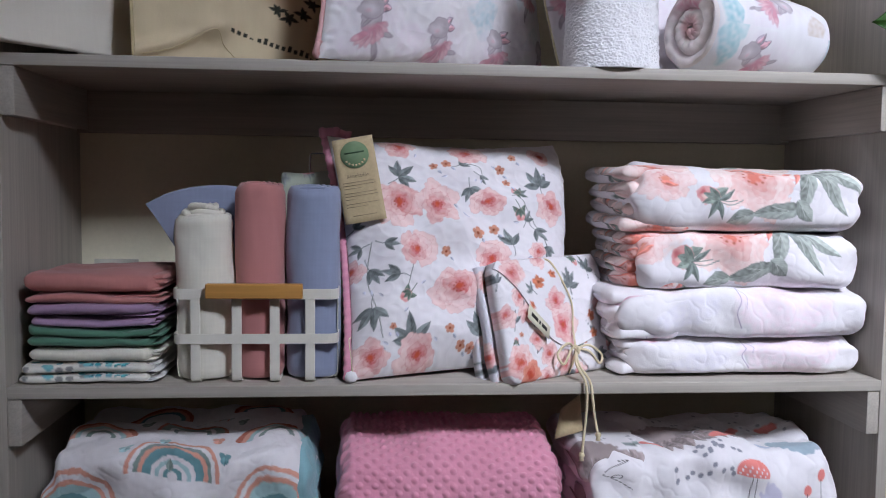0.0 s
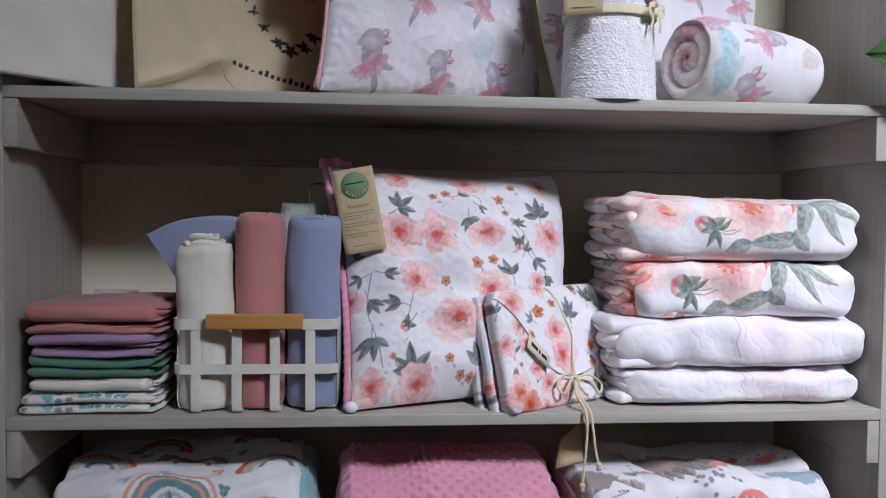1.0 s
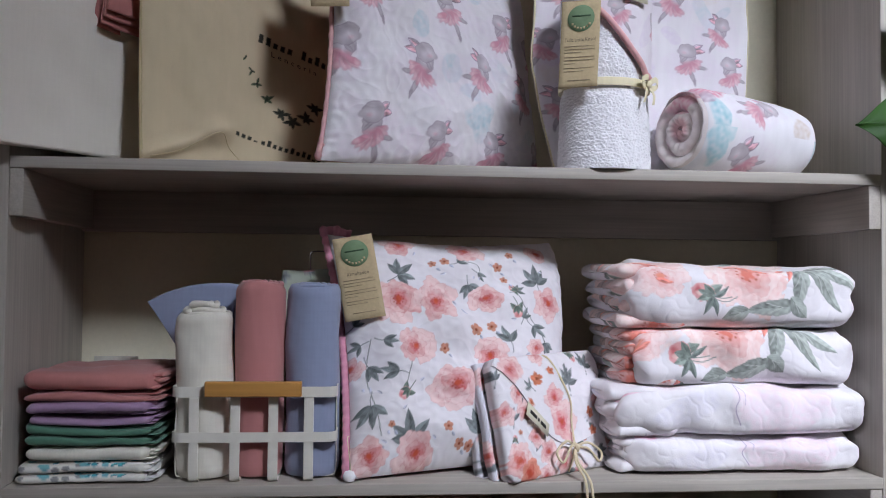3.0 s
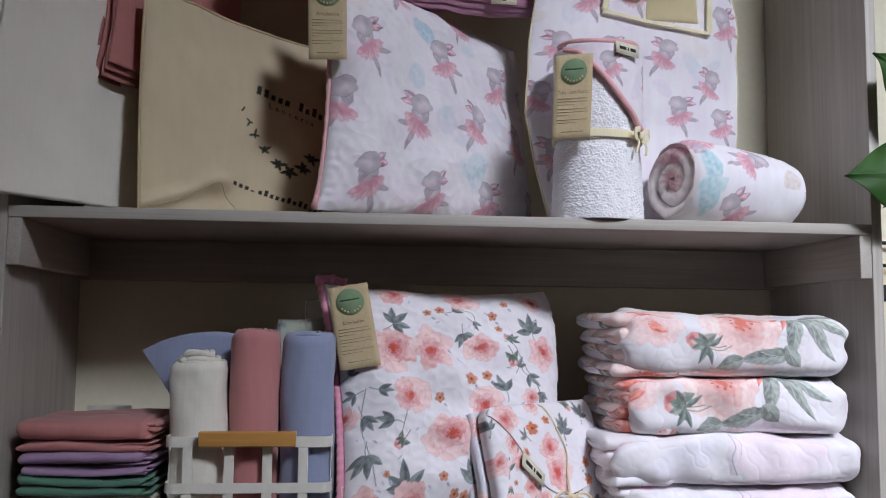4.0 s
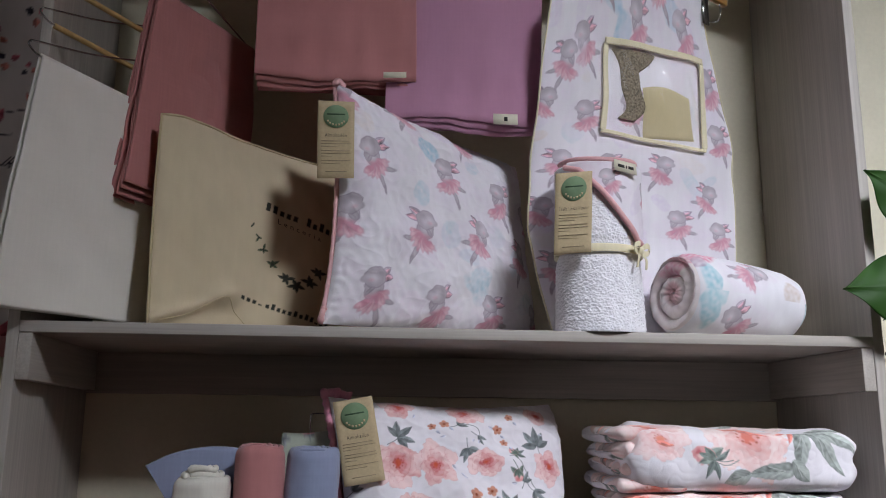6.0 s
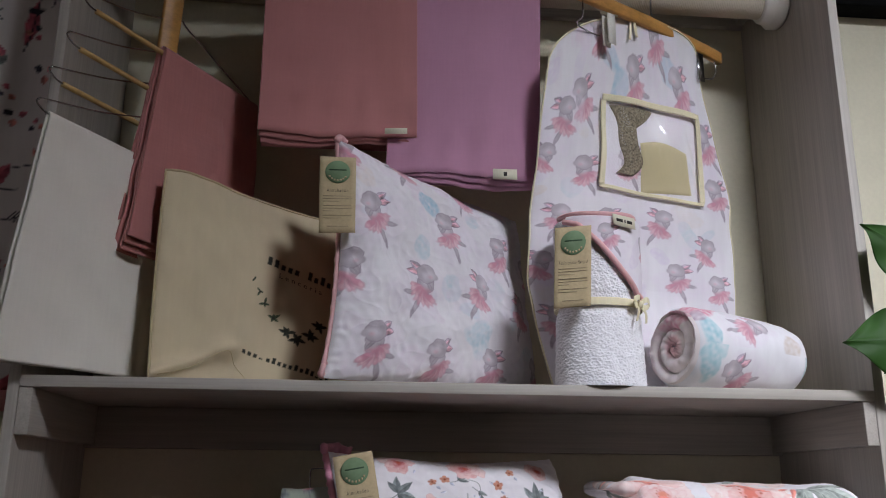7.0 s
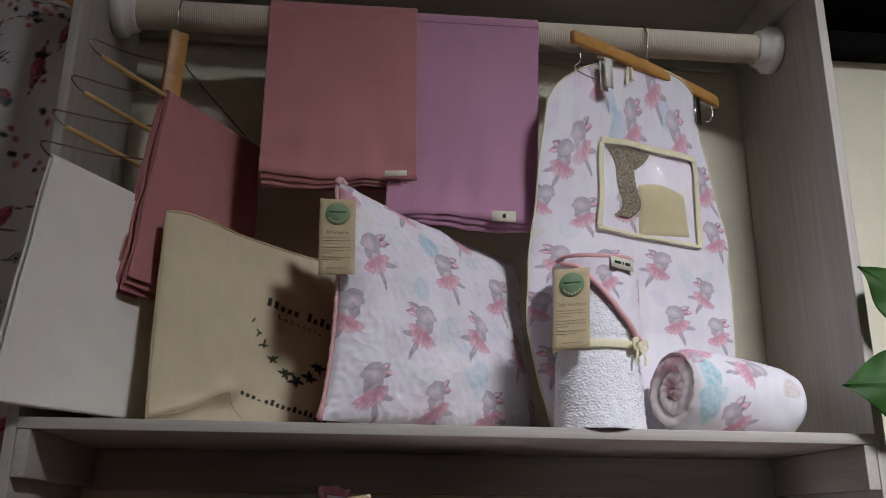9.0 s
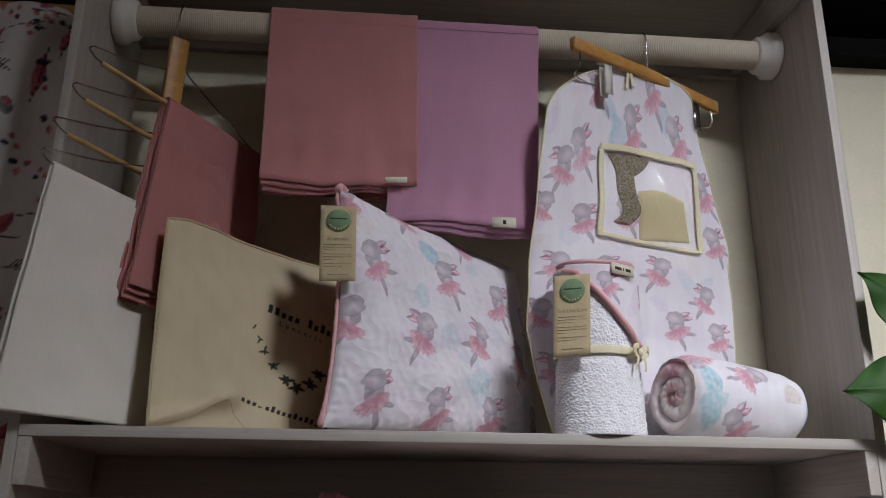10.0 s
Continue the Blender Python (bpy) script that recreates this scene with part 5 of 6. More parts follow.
# trouser hanger with four bars
hg = thing("trouser_hanger", (-0.481, 0.145, 2.17), "wooden hanger with steel arms and four dowel bars", "hanger")
part("hook", tube([(-0.481, RY - 0.012, 2.29), (-0.480, RY - RR - 0.003, 2.315), (-0.479, RY - RR - 0.0035, 2.345), (-0.479, RY - 0.012, RZ + RR + 0.002), (-0.479, RY + 0.012, RZ + RR + 0.001), (-0.479, RY + RR + 0.002, 2.345)], 0.0017), STEEL, hg, "steel wire hook")
sp = [(-0.479, 0.137, 2.300), (-0.480, 0.138, 2.285), (-0.482, 0.14, 2.24), (-0.484, 0.14, 2.18), (-0.486, 0.142, 2.06), (-0.488, 0.142, 1.975)]
part("spine", band(sp, (0.82, 0.57, 0), 0.0165, 0.014, 50), PINE, hg, "curved varnished wooden spine")
dirb = np.array([0.58, 0.81, -0.07])
BARS = ((-0.566, -0.024, 2.168, 0.370), (-0.583, -0.022, 2.106, 0.36), (-0.601, -0.022, 2.049, 0.36), (-0.602, -0.047, 1.988, 0.37))
for x, y, z, ln in BARS:
    a = np.array([x, y, z])
    b = a + dirb * ln
    b[1] = min(b[1], BACK - 0.012)
    c_ = np.array([-0.488, 0.137, z + 0.072])
    part("arm", tube([a + dirb * 0.024, a + dirb * 0.012 + np.array([-0.003, 0, 0.004]), a + np.array([-0.003, 0, 0.012]), a + np.array([-0.001, 0.001, 0.017]), a + np.array([0.006, 0.006, 0.019]), a + (c_ - a) * 0.5 + np.array([0, 0, 0.004]), c_], 0.0014, 70), STEEL, hg, "bent steel wire arm")
    d_ = c_ + np.array([0.022, 0.010, 0.004])
    part("arm", tube([c_, d_, d_ + (b - d_) * 0.12 + np.array([0, 0, -0.002]), b + np.array([0, 0, 0.006]), b - dirb * 0.01], 0.0014, 50), STEEL, hg, "bent steel wire arm")
    part("dowel", tube([a + dirb * 0.020, a + dirb * 0.12, b - dirb * 0.012], 0.0042, 20, 10), PINE_Y, hg, "pale wooden dowel")


def hung(a, b, z0, mat, label, seed, layers, spreadout, wav=0.006, flare=0.0, drop=0.0):
    """A cloth folded over a bar and hanging down on both sides of it."""
    a, b = np.array(a, float), np.array(b, float)
    root = thing("hung_cloth", ((a[0] + b[0]) / 2, (a[1] + b[1]) / 2, z0), label, "cloth", "cloths on the hanger")
    out = np.array([dirb[1], -dirb[0], 0.0])
    for l in range(layers):
        for sd in (1, -1):
            S, q = spread(70, 90)
            P = a + S[..., None] * (b - a)
            P = P + out * (sd * (0.0055 + 0.003 * l) * np.sqrt(1 - (1 - np.clip(q / 0.03, 0, 1)) ** 2))[..., None]
            P[..., 2] += 0.0055 + 0.003 * l - q * (a[2] - z0 - 0.006 * l)
            P = P + out * (sd * spreadout * q ** 1.3 * (1 + 0.4 * l) + wav * q * np.sin(S * 7 + seed + l + sd) + 0.003 * np.clip(5 * q, 0, 1) * waves(np.stack([S * 0.3, q * 0.35], -1), 0.12, seed + l))[..., None]
            P = P - dirb * (flare * q * (1 - S))[..., None]
            P[..., 2] -= drop * q * S
            part("layer", shell(P, P - out * sd * 0.0016), mat, root)
    return root


def on_bar(i, d):
    x, y, z, ln = BARS[i]
    return np.array([x, y, z]) + dirb * d


hung(on_bar(0, 0.148), on_bar(0, 0.365), 1.812, ROSE, "old rose cotton cloth hung over the hanger's top bar", 3, 3, 0.005, 0.002, 0.045)
hung(on_bar(3, 0.016), on_bar(3, 0.29), 1.6305, LINEN, "white linen cloth hung over the hanger's lowest bar", 5, 1, 0.002, 0.002, 0.040, -0.024)

# wooden clip hanger with the nursery bag
ch = thing("clip_hanger", (0.345, RY, 2.26), "wooden hanger with steel clips on the rod", "hanger")
HL, HR = np.array([0.182, 0.028, 2.270]), np.array([0.498, 0.208, 2.262])
mid = (HL + HR) / 2
hd = (HR - HL) / np.linalg.norm(HR - HL)
part("bar", band([HL + np.array([0, 0, 0.0]), HL * 0.8 + HR * 0.2 + np.array([0, 0, 0.002]), mid + np.array([0, 0, 0.004]), HL * 0.2 + HR * 0.8 + np.array([0, 0, 0.001]), HR + np.array([0, 0, -0.003])], (0, 0, 1), 0.0115, 0.013, 50), PINE, ch, "flat varnished wooden bar")
part("hook", tube([mid + np.array([0, 0, 0.02]), (0.3405, RY - RR - 0.004, 2.31), (0.341, RY - RR - 0.0045, 2.345), (0.341, RY - 0.01, RZ + RR + 0.002), (0.341, RY + 0.014, RZ + RR), (0.341, RY + RR + 0.002, 2.34)], 0.0018), STEEL, ch, "steel wire hook")
cn = np.array([hd[1], -hd[0], 0])
rail0, rail1 = HL + hd * 0.02 - cn * 0.020 + np.array([0, 0, -0.046]), HR - hd * 0.02 - cn * 0.014 + np.array([0, 0, -0.046])
part("clip_rail", tube([HL + hd * 0.016 + np.array([0, 0, -0.012]), HL + hd * 0.016 + np.array([0, 0, -0.038]), rail0 + hd * 0.012, (rail0 + rail1) / 2, rail1 - hd * 0.012, HR - hd * 0.016 + np.array([0, 0, -0.038]), HR - hd * 0.016 + np.array([0, 0, -0.012])], 0.0014, 80), STEEL, ch, "thin steel rail")
for f in (0.16, 0.84):
    c_ = rail0 + (rail1 - rail0) * f + cn * (0.022 if f < 0.5 else 0.020) + np.array([0, 0, 0.010])
    for sd in (1, -1):
        q = [c_ + cn * (0.006 * sd) + hd * sx * 0.0085 + np.array([0, 0, zz]) for zz in (-0.038, 0.016) for sx in (-1, 1)]
        part("clip", patch(q, 0, 1, 0, 1, 0.001, 0.002), STEEL if f > 0.5 else CREAMPAINT, ch, "sprung clip")

bag = thing("nursery_bag", (0.30, 0.12, Z_UP), "white coated bag with pink and grey nursery print and clear window", "bag")


def bag_at(s, t, lift=0.0):
    """The bag's front: s across, t from the foot to the shoulder, domed above it."""
    s, t = np.asarray(s, float), np.asarray(t, float)
    tt = np.array([0.0, 0.30, 0.62, 1.0])
    lx, ly, lz = (np.interp(t, tt, c) for c in ((0.153, 0.112, 0.118, 0.139), (0.140, 0.125, 0.090, 0.048), (1.638, 1.80, 1.955, 2.139)))
    rx, ry, rz = (np.interp(t, tt, c) for c in ((0.482, 0.488, 0.488, 0.432), (0.205, 0.204, 0.196, 0.162), (1.640, 1.80, 1.965, 2.203)))
    P = np.stack([lx + (rx - lx) * s, ly + (ry - ly) * s, lz + (rz - lz) * s], -1)
    dome = np.sqrt(np.clip(1 - ((s - 0.52) / 0.53) ** 2, 0, 1))
    P[..., 2] += 0.098 * dome * np.clip((t - 0.72) / 0.28, 0, 1) ** 1.4
    full = ((1 - (2 * s - 1) ** 4)).clip(0, 1) ** 0.5 * np.clip(1.15 - 0.8 * t, 0, 1)
    q = np.stack([s * 0.34, t * 0.55], -1)
    off = 0.016 * full + lift + 0.0035 * waves(q, 0.14, 21)
    nrm = np.array([0.47, -0.86, 0.12])
    return P + nrm * off[..., None]


S, T_ = spread(300, 440)
A = bag_at(S, T_)
Bk = bag_at(S, T_, 0.0)
Bk = Bk + np.array([-0.016, 0.028, 0]) * (((1 - (2 * S - 1) ** 4)) ** 0.5 * np.clip(1.1 - T_, 0, 1))[..., None] + np.array([-0.001, 0.002, 0])
cl = Cloth(S * 0.345, T_ * 0.57)
cl.blots(-0.02, 0.36, -0.02, 0.60, 12)
for x, y, a, b in ((0.125, 0.535, 0.030, 0.014), (0.262, 0.520, 0.026, 0.018), (0.150, 0.500, 0.016, 0.022)):
    cl.wash(x, y, a, b, -0.7, lin(172, 208, 224), 0.8)
for x, y, flip in ((0.076, 0.482, -1), (0.186, 0.503, -1), (0.283, 0.500, -1), (0.037, 0.462, 1), (0.081, 0.382, -1), (0.006, 0.400, 1), (0.036, 0.290, 1), (0.205, 0.298, 1), (0.287, 0.252, 1), (0.237, 0.196, -1), (0.309, 0.180, -1),
                   (0.113, 0.556, -1), (0.239, 0.550, -1), (0.318, 0.362, -1), (0.322, 0.440, -1), (0.025, 0.105, 1), (0.012, 0.202, 1), (0.140, 0.190, 1), (0.160, 0.400, -1), (0.240, 0.400, 1), (0.130, 0.100, -1), (0.230, 0.080, 1), (0.320, 0.080, -1), (0.120, 0.290, -1)):
    cl.tutu(x, y, 0.041, flip, 0.10 * math.sin(90 * x + 40 * y))
part("body", join(sheet(A, col=cl.c), sheet(Bk[::3, ::3], col=cl.c[::3, ::3])), PRINT_SLICK, bag)
rim_s = np.concatenate([np.zeros(40), np.linspace(0, 1, 60), np.ones(40)])
rim_t = np.concatenate([np.linspace(0.0, 1, 40), np.ones(60), np.linspace(1, 0.0, 40)])
part("piping", tube(bag_at(rim_s, rim_t, 0.001), 0.0016, k=7, soft=False), RIBBON, bag, "cream piped edge")


def on_window(s, t):
    """The clear window's frame on the bag's front."""
    s, t = np.asarray(s, float), np.asarray(t, float)
    lo, hi = (0.302 + 0.500 * s, 0.632 - 0.022 * s), (0.338 + 0.522 * s, 0.846 - 0.022 * s)
    return lo[0] + (hi[0] - lo[0]) * t, lo[1] + (hi[1] - lo[1]) * t


def window_strip(s0, s1, t0, t1, lift, n=30, m=30, th_=0.0022):
    S, T_ = spread(n, m, s0, s1, t0, t1)
    a, b = on_window(S, T_)
    return shell(bag_at(a, b, lift), bag_at(a, b, lift - th_))


wf = part("window_frame", join(window_strip(-0.04, 1.04, -0.05, 0.0, 0.0085, 40, 6), window_strip(-0.04, 1.04, 1.0, 1.055, 0.0085, 40, 6), window_strip(-0.05, 0.0, 0.0, 1.0, 0.0085, 6, 40), window_strip(1.0, 1.045, 0.0, 1.0, 0.0085, 6, 40)), RIBBON, bag, "cream cotton binding round the window")
S, T_ = spread(70, 70)
a, b = on_window(S, T_)
P = bag_at(a, b, 0.0130)
P = P + np.array([0.47, -0.86, 0.1]) * (0.0055 * waves(np.stack([S * 0.17 + T_ * 0.03, T_ * 0.05], -1), 0.055, 4) * (np.sin(np.pi * S) * np.sin(np.pi * T_)) ** 0.5)[..., None]
pane = part("window_pane", sheet(P), VINYL, bag, "clear creased vinyl window")
pane.visible_shadow = False
S, T_ = spread(40, 40)
a, b = on_window(0.42 + 0.53 * S - 0.05 * T_, 0.02 + 0.62 * T_ + 0.10 * S * (1 - T_) + 0.05 * np.sin(np.pi * S) * T_)
ed = (np.clip(1 - (2 * S - 1) ** 6, 0, 1) * np.clip(1 - (2 * T_ - 1) ** 6, 0, 1)) ** 0.5
Pi = bag_at(a, b, 0.0005) + np.array([0.47, -0.86, 0.1]) * (0.0045 * ed)[..., None]
part("insert", sheet(Pi), fabric("beige_felt", lin(214, 200, 162), 0.95, 0.3), bag, "beige felt pad behind the window")
S, T_ = spread(30, 60)
a, b = on_window(0.05 + (0.18 + 0.30 * np.clip((T_ - 0.75) / 0.25, 0, 1)) * S + 0.16 * np.sin(2.6 * (1 - T_)) + 0.03 * np.sin(9 * T_), 0.22 + 0.76 * T_)
ed = np.clip(1 - (2 * S - 1) ** 4, 0, 1) ** 0.5
part("insert", sheet(bag_at(a, b, 0.0006) + np.array([0.47, -0.86, 0.1]) * (0.004 * ed)[..., None]), plain("speckled_brown", lin(168, 154, 132), 0.9, 0, 300.0, 0.25, 0.6), bag, "speckled brown strip behind the window")
part("loop", band([bag_at(0.50, 1.0, 0.004) + np.array([0, 0, -0.045]), bag_at(0.52, 1.0, 0.006), bag_at(0.54, 1.0, 0.004) + np.array([0.002, 0, -0.04])], (0.9, 0.4, 0), 0.003, 0.001, 20), RIBBON, bag, "cream hanging loop")
lb = [bag_at(0.29, 0.985, 0.012) + np.array([0, -0.003, 0.02]), bag_at(0.40, 0.985, 0.012) + np.array([0, -0.003, 0.008]), bag_at(0.31, 0.985, 0.012) + np.array([0, -0.003, 0.042]), bag_at(0.42, 0.985, 0.012) + np.array([0, -0.003, 0.032])]
part("label", patch(lb, 0, 1, 0, 1, 0.001, 0.001), LABELCLOTH, bag, "small cream sewn-in label")

# ---- upper shelf ----
tote = thing("tote_bag", (-0.32, 0.12, Z_UP), "raw canvas bag with dark print standing on the shelf", "bag")


def tote_at(s, t, lift=0.0):
    """The bag's front: a flat foot with a tucked corner, and a slack top that leans back and sinks."""
    s, t = np.asarray(s, float), np.asarray(t, float)
    x0, x1 = -0.440 - 0.008 * t, -0.150 - 0.012 * t
    top = 0.316 - 0.034 * np.clip((s - 0.06) / 0.9, 0, 1) ** 1.1 + 0.003 * np.sin(9 * s)
    P = np.stack([x0 + (x1 - x0) * s, 0.034 + 0.190 * s ** 0.9 + 0.026 * t, Z_UP + 0.001 + t * top], -1)
    a = 2 * s - 1
    full = (1 - a ** 6).clip(0, 1) ** 0.5 * np.sin(np.pi * np.clip(0.10 + 0.86 * (1 - t), 0, 1)) ** 0.8
    q = np.stack([s * 0.33, t * 0.32], -1)
    nrm = np.array([0.45, -0.88, 0.1])
    ridge = t - (0.02 + 0.42 * s)
    tuck = 0.017 * np.exp(-(ridge / 0.035) ** 2) * np.clip(1 - s / 0.42, 0, 1)
    dent = -0.012 * np.exp(-((s - 0.12) / 0.08) ** 2 - ((t - 0.36) / 0.16) ** 2) + 0.010 * np.exp(-((s - 0.30) / 0.08) ** 2 - ((t - 0.16) / 0.05) ** 2)
    return P + nrm * (0.024 * full + dent + tuck + 0.0035 * waves(q, 0.16, 17) + 0.0012 * waves(q, 0.05, 18) + lift)[..., None]


S, T_ = spread(230, 230)
A = tote_at(S, T_)
Bk = A + np.array([-0.020, 0.040, 0]) * (0.08 + 0.92 * (1 - (2 * S - 1) ** 4).clip(0, 1) ** 0.5 * (1 - 0.75 * T_))[..., None]
Bk[..., 1] = np.minimum(Bk[..., 1], BACK - 0.006)
cl = Cloth(S * 0.345, T_ * 0.318, lin(214, 198, 166))
dk = lin(56, 58, 50)
# a ring of small leafy marks, and blocks where the maker's name stands
for i, (x, y) in enumerate(((0.146, 0.172), (0.157, 0.154), (0.166, 0.136), (0.182, 0.114), (0.206, 0.093), (0.223, 0.083), (0.244, 0.090), (0.260, 0.107))):
    k = 0.0036 + 0.0007 * min(i, 5)
    for j in range(2 + min(i, 4)):
        cl.leaf(x, y, k * (1.3 + 0.5 * ((i + j) % 3)), k * 0.42, 1.2 + i + j * 6.283 / (2 + min(i, 4)) + 0.3 * math.sin(5 * j + i), dk if i > 3 else lin(70, 82, 62), False)
    cl.oval(x, y, k * 0.42, k * 0.42, 0, dk, 0.001)


def blocks(cl, a, b, heights, h, colour, fill=0.60):
    """A row of plain upright blocks from a to b, one for each height (0: a gap)."""
    a, b = np.array(a), np.array(b)
    step = (b - a) / len(heights)
    turn, w = math.atan2(step[1], step[0]), np.linalg.norm(step) * fill
    for i, f in enumerate(heights):
        if f:
            c = a + step * (i + 0.5) + np.array([-step[1], step[0]]) / np.linalg.norm(step) * h * (f - 1) / 2
            k, p, q = cl.local(c[0], c[1], turn, w + h * f)
            d = np.minimum(w / 2 - np.abs(p), h * f / 2 - np.abs(q))
            cl.lay(k, 0.5 + d / 0.0008, colour)


blocks(cl, (0.165, 0.208), (0.285, 0.186), (1.6, 1.6, 1, 1, 1, 0, 1.6, 1, 1.6, 1), 0.0095, dk)
blocks(cl, (0.131, 0.054), (0.172, 0.047), (1, 1, 1, 0.4), 0.0060, dk)
blocks(cl, (0.174, 0.046), (0.285, 0.020), (1, 1.5, 1, 1, 1, 1.5, 1, 1.5, 1.3, 0.4, 1, 1), 0.0065, dk)
part("canvas", shell(A, Bk, cl.c, lin(206, 188, 150)), CANVAS, tote)
qa = [tote_at(0.50, 0.560, 0.001), tote_at(0.80, 0.490, 0.001), tote_at(0.50, 0.625, 0.001), tote_at(0.80, 0.555, 0.001)]
lettering("Lencería", qa, 0.5, 0.5, 0.62, INK, tote, "lettering", 0.0035, 1.6, 0.22)
part("gusset_fold", tube([tote_at(0.03, 0.015, 0.002), tote_at(0.16, 0.06, 0.003), tote_at(0.30, 0.145, 0.003), tote_at(0.36, 0.09, 0.003), tote_at(0.44, 0.01, 0.002)], 0.0005, 50), CANVAS_HEM, tote, "creased fold at the foot")
part("side_seam", tube([tote_at(0.0, 0.0, 0.0), tote_at(0.0, 0.3, 0.001), tote_at(0.0, 0.7, 0.001), tote_at(0.0, 1.0, 0.0)], 0.0022, 40), CANVAS_HEM, tote, "stitched side seam")
part("top_hem", tube(tote_at(np.linspace(0, 1, 40), np.full(40, 0.995), 0.0005), 0.0020, k=7, soft=False), CANVAS_HEM, tote, "stitched top hem")

# nursery cushion standing on its edge
C2 = [(-0.196, -0.006, 1.6300), (0.150, 0.245, 1.634), (-0.190, 0.008, 1.985), (0.120, 0.268, 1.948)]
nc = thing("cushion", (0.0, 0.12, Z_UP), "white cushion with pink and grey nursery print standing upright", "cushion")
A, B, uv, nn = cushion(C2, 0.048, 300, 0.012, 15, 0.034, 0.006)
cl = Cloth(uv[..., 0], uv[..., 1])
cl.blots(-0.02, 0.46, -0.02, 0.40, 6)
cl.wash(0.155, 0.292, 0.030, 0.018, -0.4, lin(168, 206, 222), 0.85)
for row, flip, places in ((0, -1, ((0.061, 0.046), (0.176, 0.032), (0.293, 0.032), (0.408, 0.030))), (1, 1, ((0.006, 0.152), (0.137, 0.146), (0.259, 0.158), (0.368, 0.140))),
                          (2, -1, ((0.049, 0.243), (0.199, 0.250), (0.313, 0.234), (0.425, 0.226))), (3, 1, ((0.000, 0.345), (0.120, 0.352), (0.250, 0.345)))):
    for i, (x, y) in enumerate(places):
        cl.tutu(x, y, 0.050, flip, 0.08 * math.sin(2 * i + row))
part("front", sheet(A, col=cl.c), PRINT, nc)
part("back", sheet(minky_back(B[::2, ::2], nn)), PINK_SATIN, nc, "pale pink plush back")
e2 = lambda s, t: quad_at(C2, s, t)
part("seam_edge", dotted_edge([e2(0.0, 0.0), e2(0.025, 0.25), e2(0.033, 0.5), e2(0.025, 0.75), e2(0.0, 1.0)] + np.array([-0.002, 0.003, 0]), 0.0030, 0.024, (0, 1, 0)), PINK_SATIN, nc, "pale pink seam edge")
part("corner", dotted_edge([(-0.199, -0.002, 1.6335), (-0.198, -0.010, 1.640), (-0.195, -0.007, 1.652)], 0.0040, 0.02, (0, 1, 0.2)), PINK_SATIN, nc, "pink gathered corner")
part("corner", dotted_edge([e2(-0.005, 0.99), e2(0.01, 1.015), e2(0.035, 1.0)], 0.0045, 0.02, (0, 1, 0.2)), PINK_SATIN, nc, "pink gathered corner")
swing_tag(nc, [(-0.2105, -0.018, 1.832), (-0.1595, -0.018, 1.834), (-0.2145, -0.010, 1.951), (-0.162, -0.010, 1.951)], "Almohadón")

# rolled hooded towel
tw_ = thing("towel", (0.205, 0.052, Z_UP), "white hooded terry towel rolled up and tied with ribbon", "towel")
TX, TY, TR_ = 0.2065, 0.053, 0.0615


def towel_at(th, h, lift=0.0):
    th, h = np.asarray(th, float), np.asarray(h, float)
    r = TR_ * (1 + 0.03 * np.sin(2 * th + 1) + 0.05 * np.exp(-((h - 0.0) / 0.06) ** 2) - 0.08 * np.exp(-((h - 0.122) / 0.014) ** 2)) + lift
    r = r * (1 - 0.25 * np.clip((h - 0.245) / 0.014, 0, 1) ** 2)
    return np.stack([TX + r * np.cos(th), TY + r * np.sin(th), Z_UP + h], -1)


H, TH = spread(280, 360, 0.0, 0.25, 0, 2 * np.pi * (1 - 1 / 360))
q = np.stack([TH * TR_, H], -1)
P = towel_at(TH, H, 0.00050 * np.random.default_rng(4).normal(size=H.shape) + 0.0006 * waves(q, 0.018, 8, 40) + 0.0005 * waves(q, 0.006, 9, 40))
part("terry", capped(P), TERRY, tw_)
# the printed hood, over the terry above a slanting edge
sth = np.linspace(-2.55, -0.35, 180)
low = np.interp(sth, [-2.55, -2.2, -1.75, -1.25, -0.80, -0.35], [0.243, 0.235, 0.205, 0.165, 0.135, 0.128])
S2, F2 = np.repeat(sth[:, None], 150, 1), np.linspace(0, 1, 150)[None]
H2 = low[:, None] + (0.252 - low[:, None]) * F2
P = towel_at(S2, H2, 0.0055 + 0.001 * np.sin(3 * S2))
cl = Cloth((S2 + 2.6) * TR_, H2, lin(244, 238, 244))
cl.nursery(0, 0.16, 0.10, 0.27, 0.075, 0.085, 0.030, 0.03, 9)
part("hood", shell(P, towel_at(S2, H2, 0.001), cl.c), PRINT, tw_, "printed cotton hood")
part("trim", tube(towel_at(sth, low, 0.007), 0.0042, k=9, soft=False), PINK_SATIN, tw_, "pink satin trim")
ring = np.linspace(-3.0, 0.05, 60)
part("trim", tube(towel_at(ring, np.full(60, 0.250) - 0.006 * np.abs(np.sin(ring)) ** 3 + 0.006, 0.006), 0.0042, k=9, soft=False), PINK_SATIN, tw_, "pink satin trim")
rr_ = np.linspace(0, 2 * np.pi, 90)
part("ribbon", band(towel_at(rr_, np.full(90, 0.120), 0.0075), (0, 0, 1), 0.0058, 0.0012, 90), RIBBON, tw_, "cream satin ribbon")
bk = towel_at(-0.82, 0.118, 0.012)
ot = np.array([math.cos(-0.82), math.sin(-0.82), 0])
sd = np.array([-ot[1], ot[0], 0])
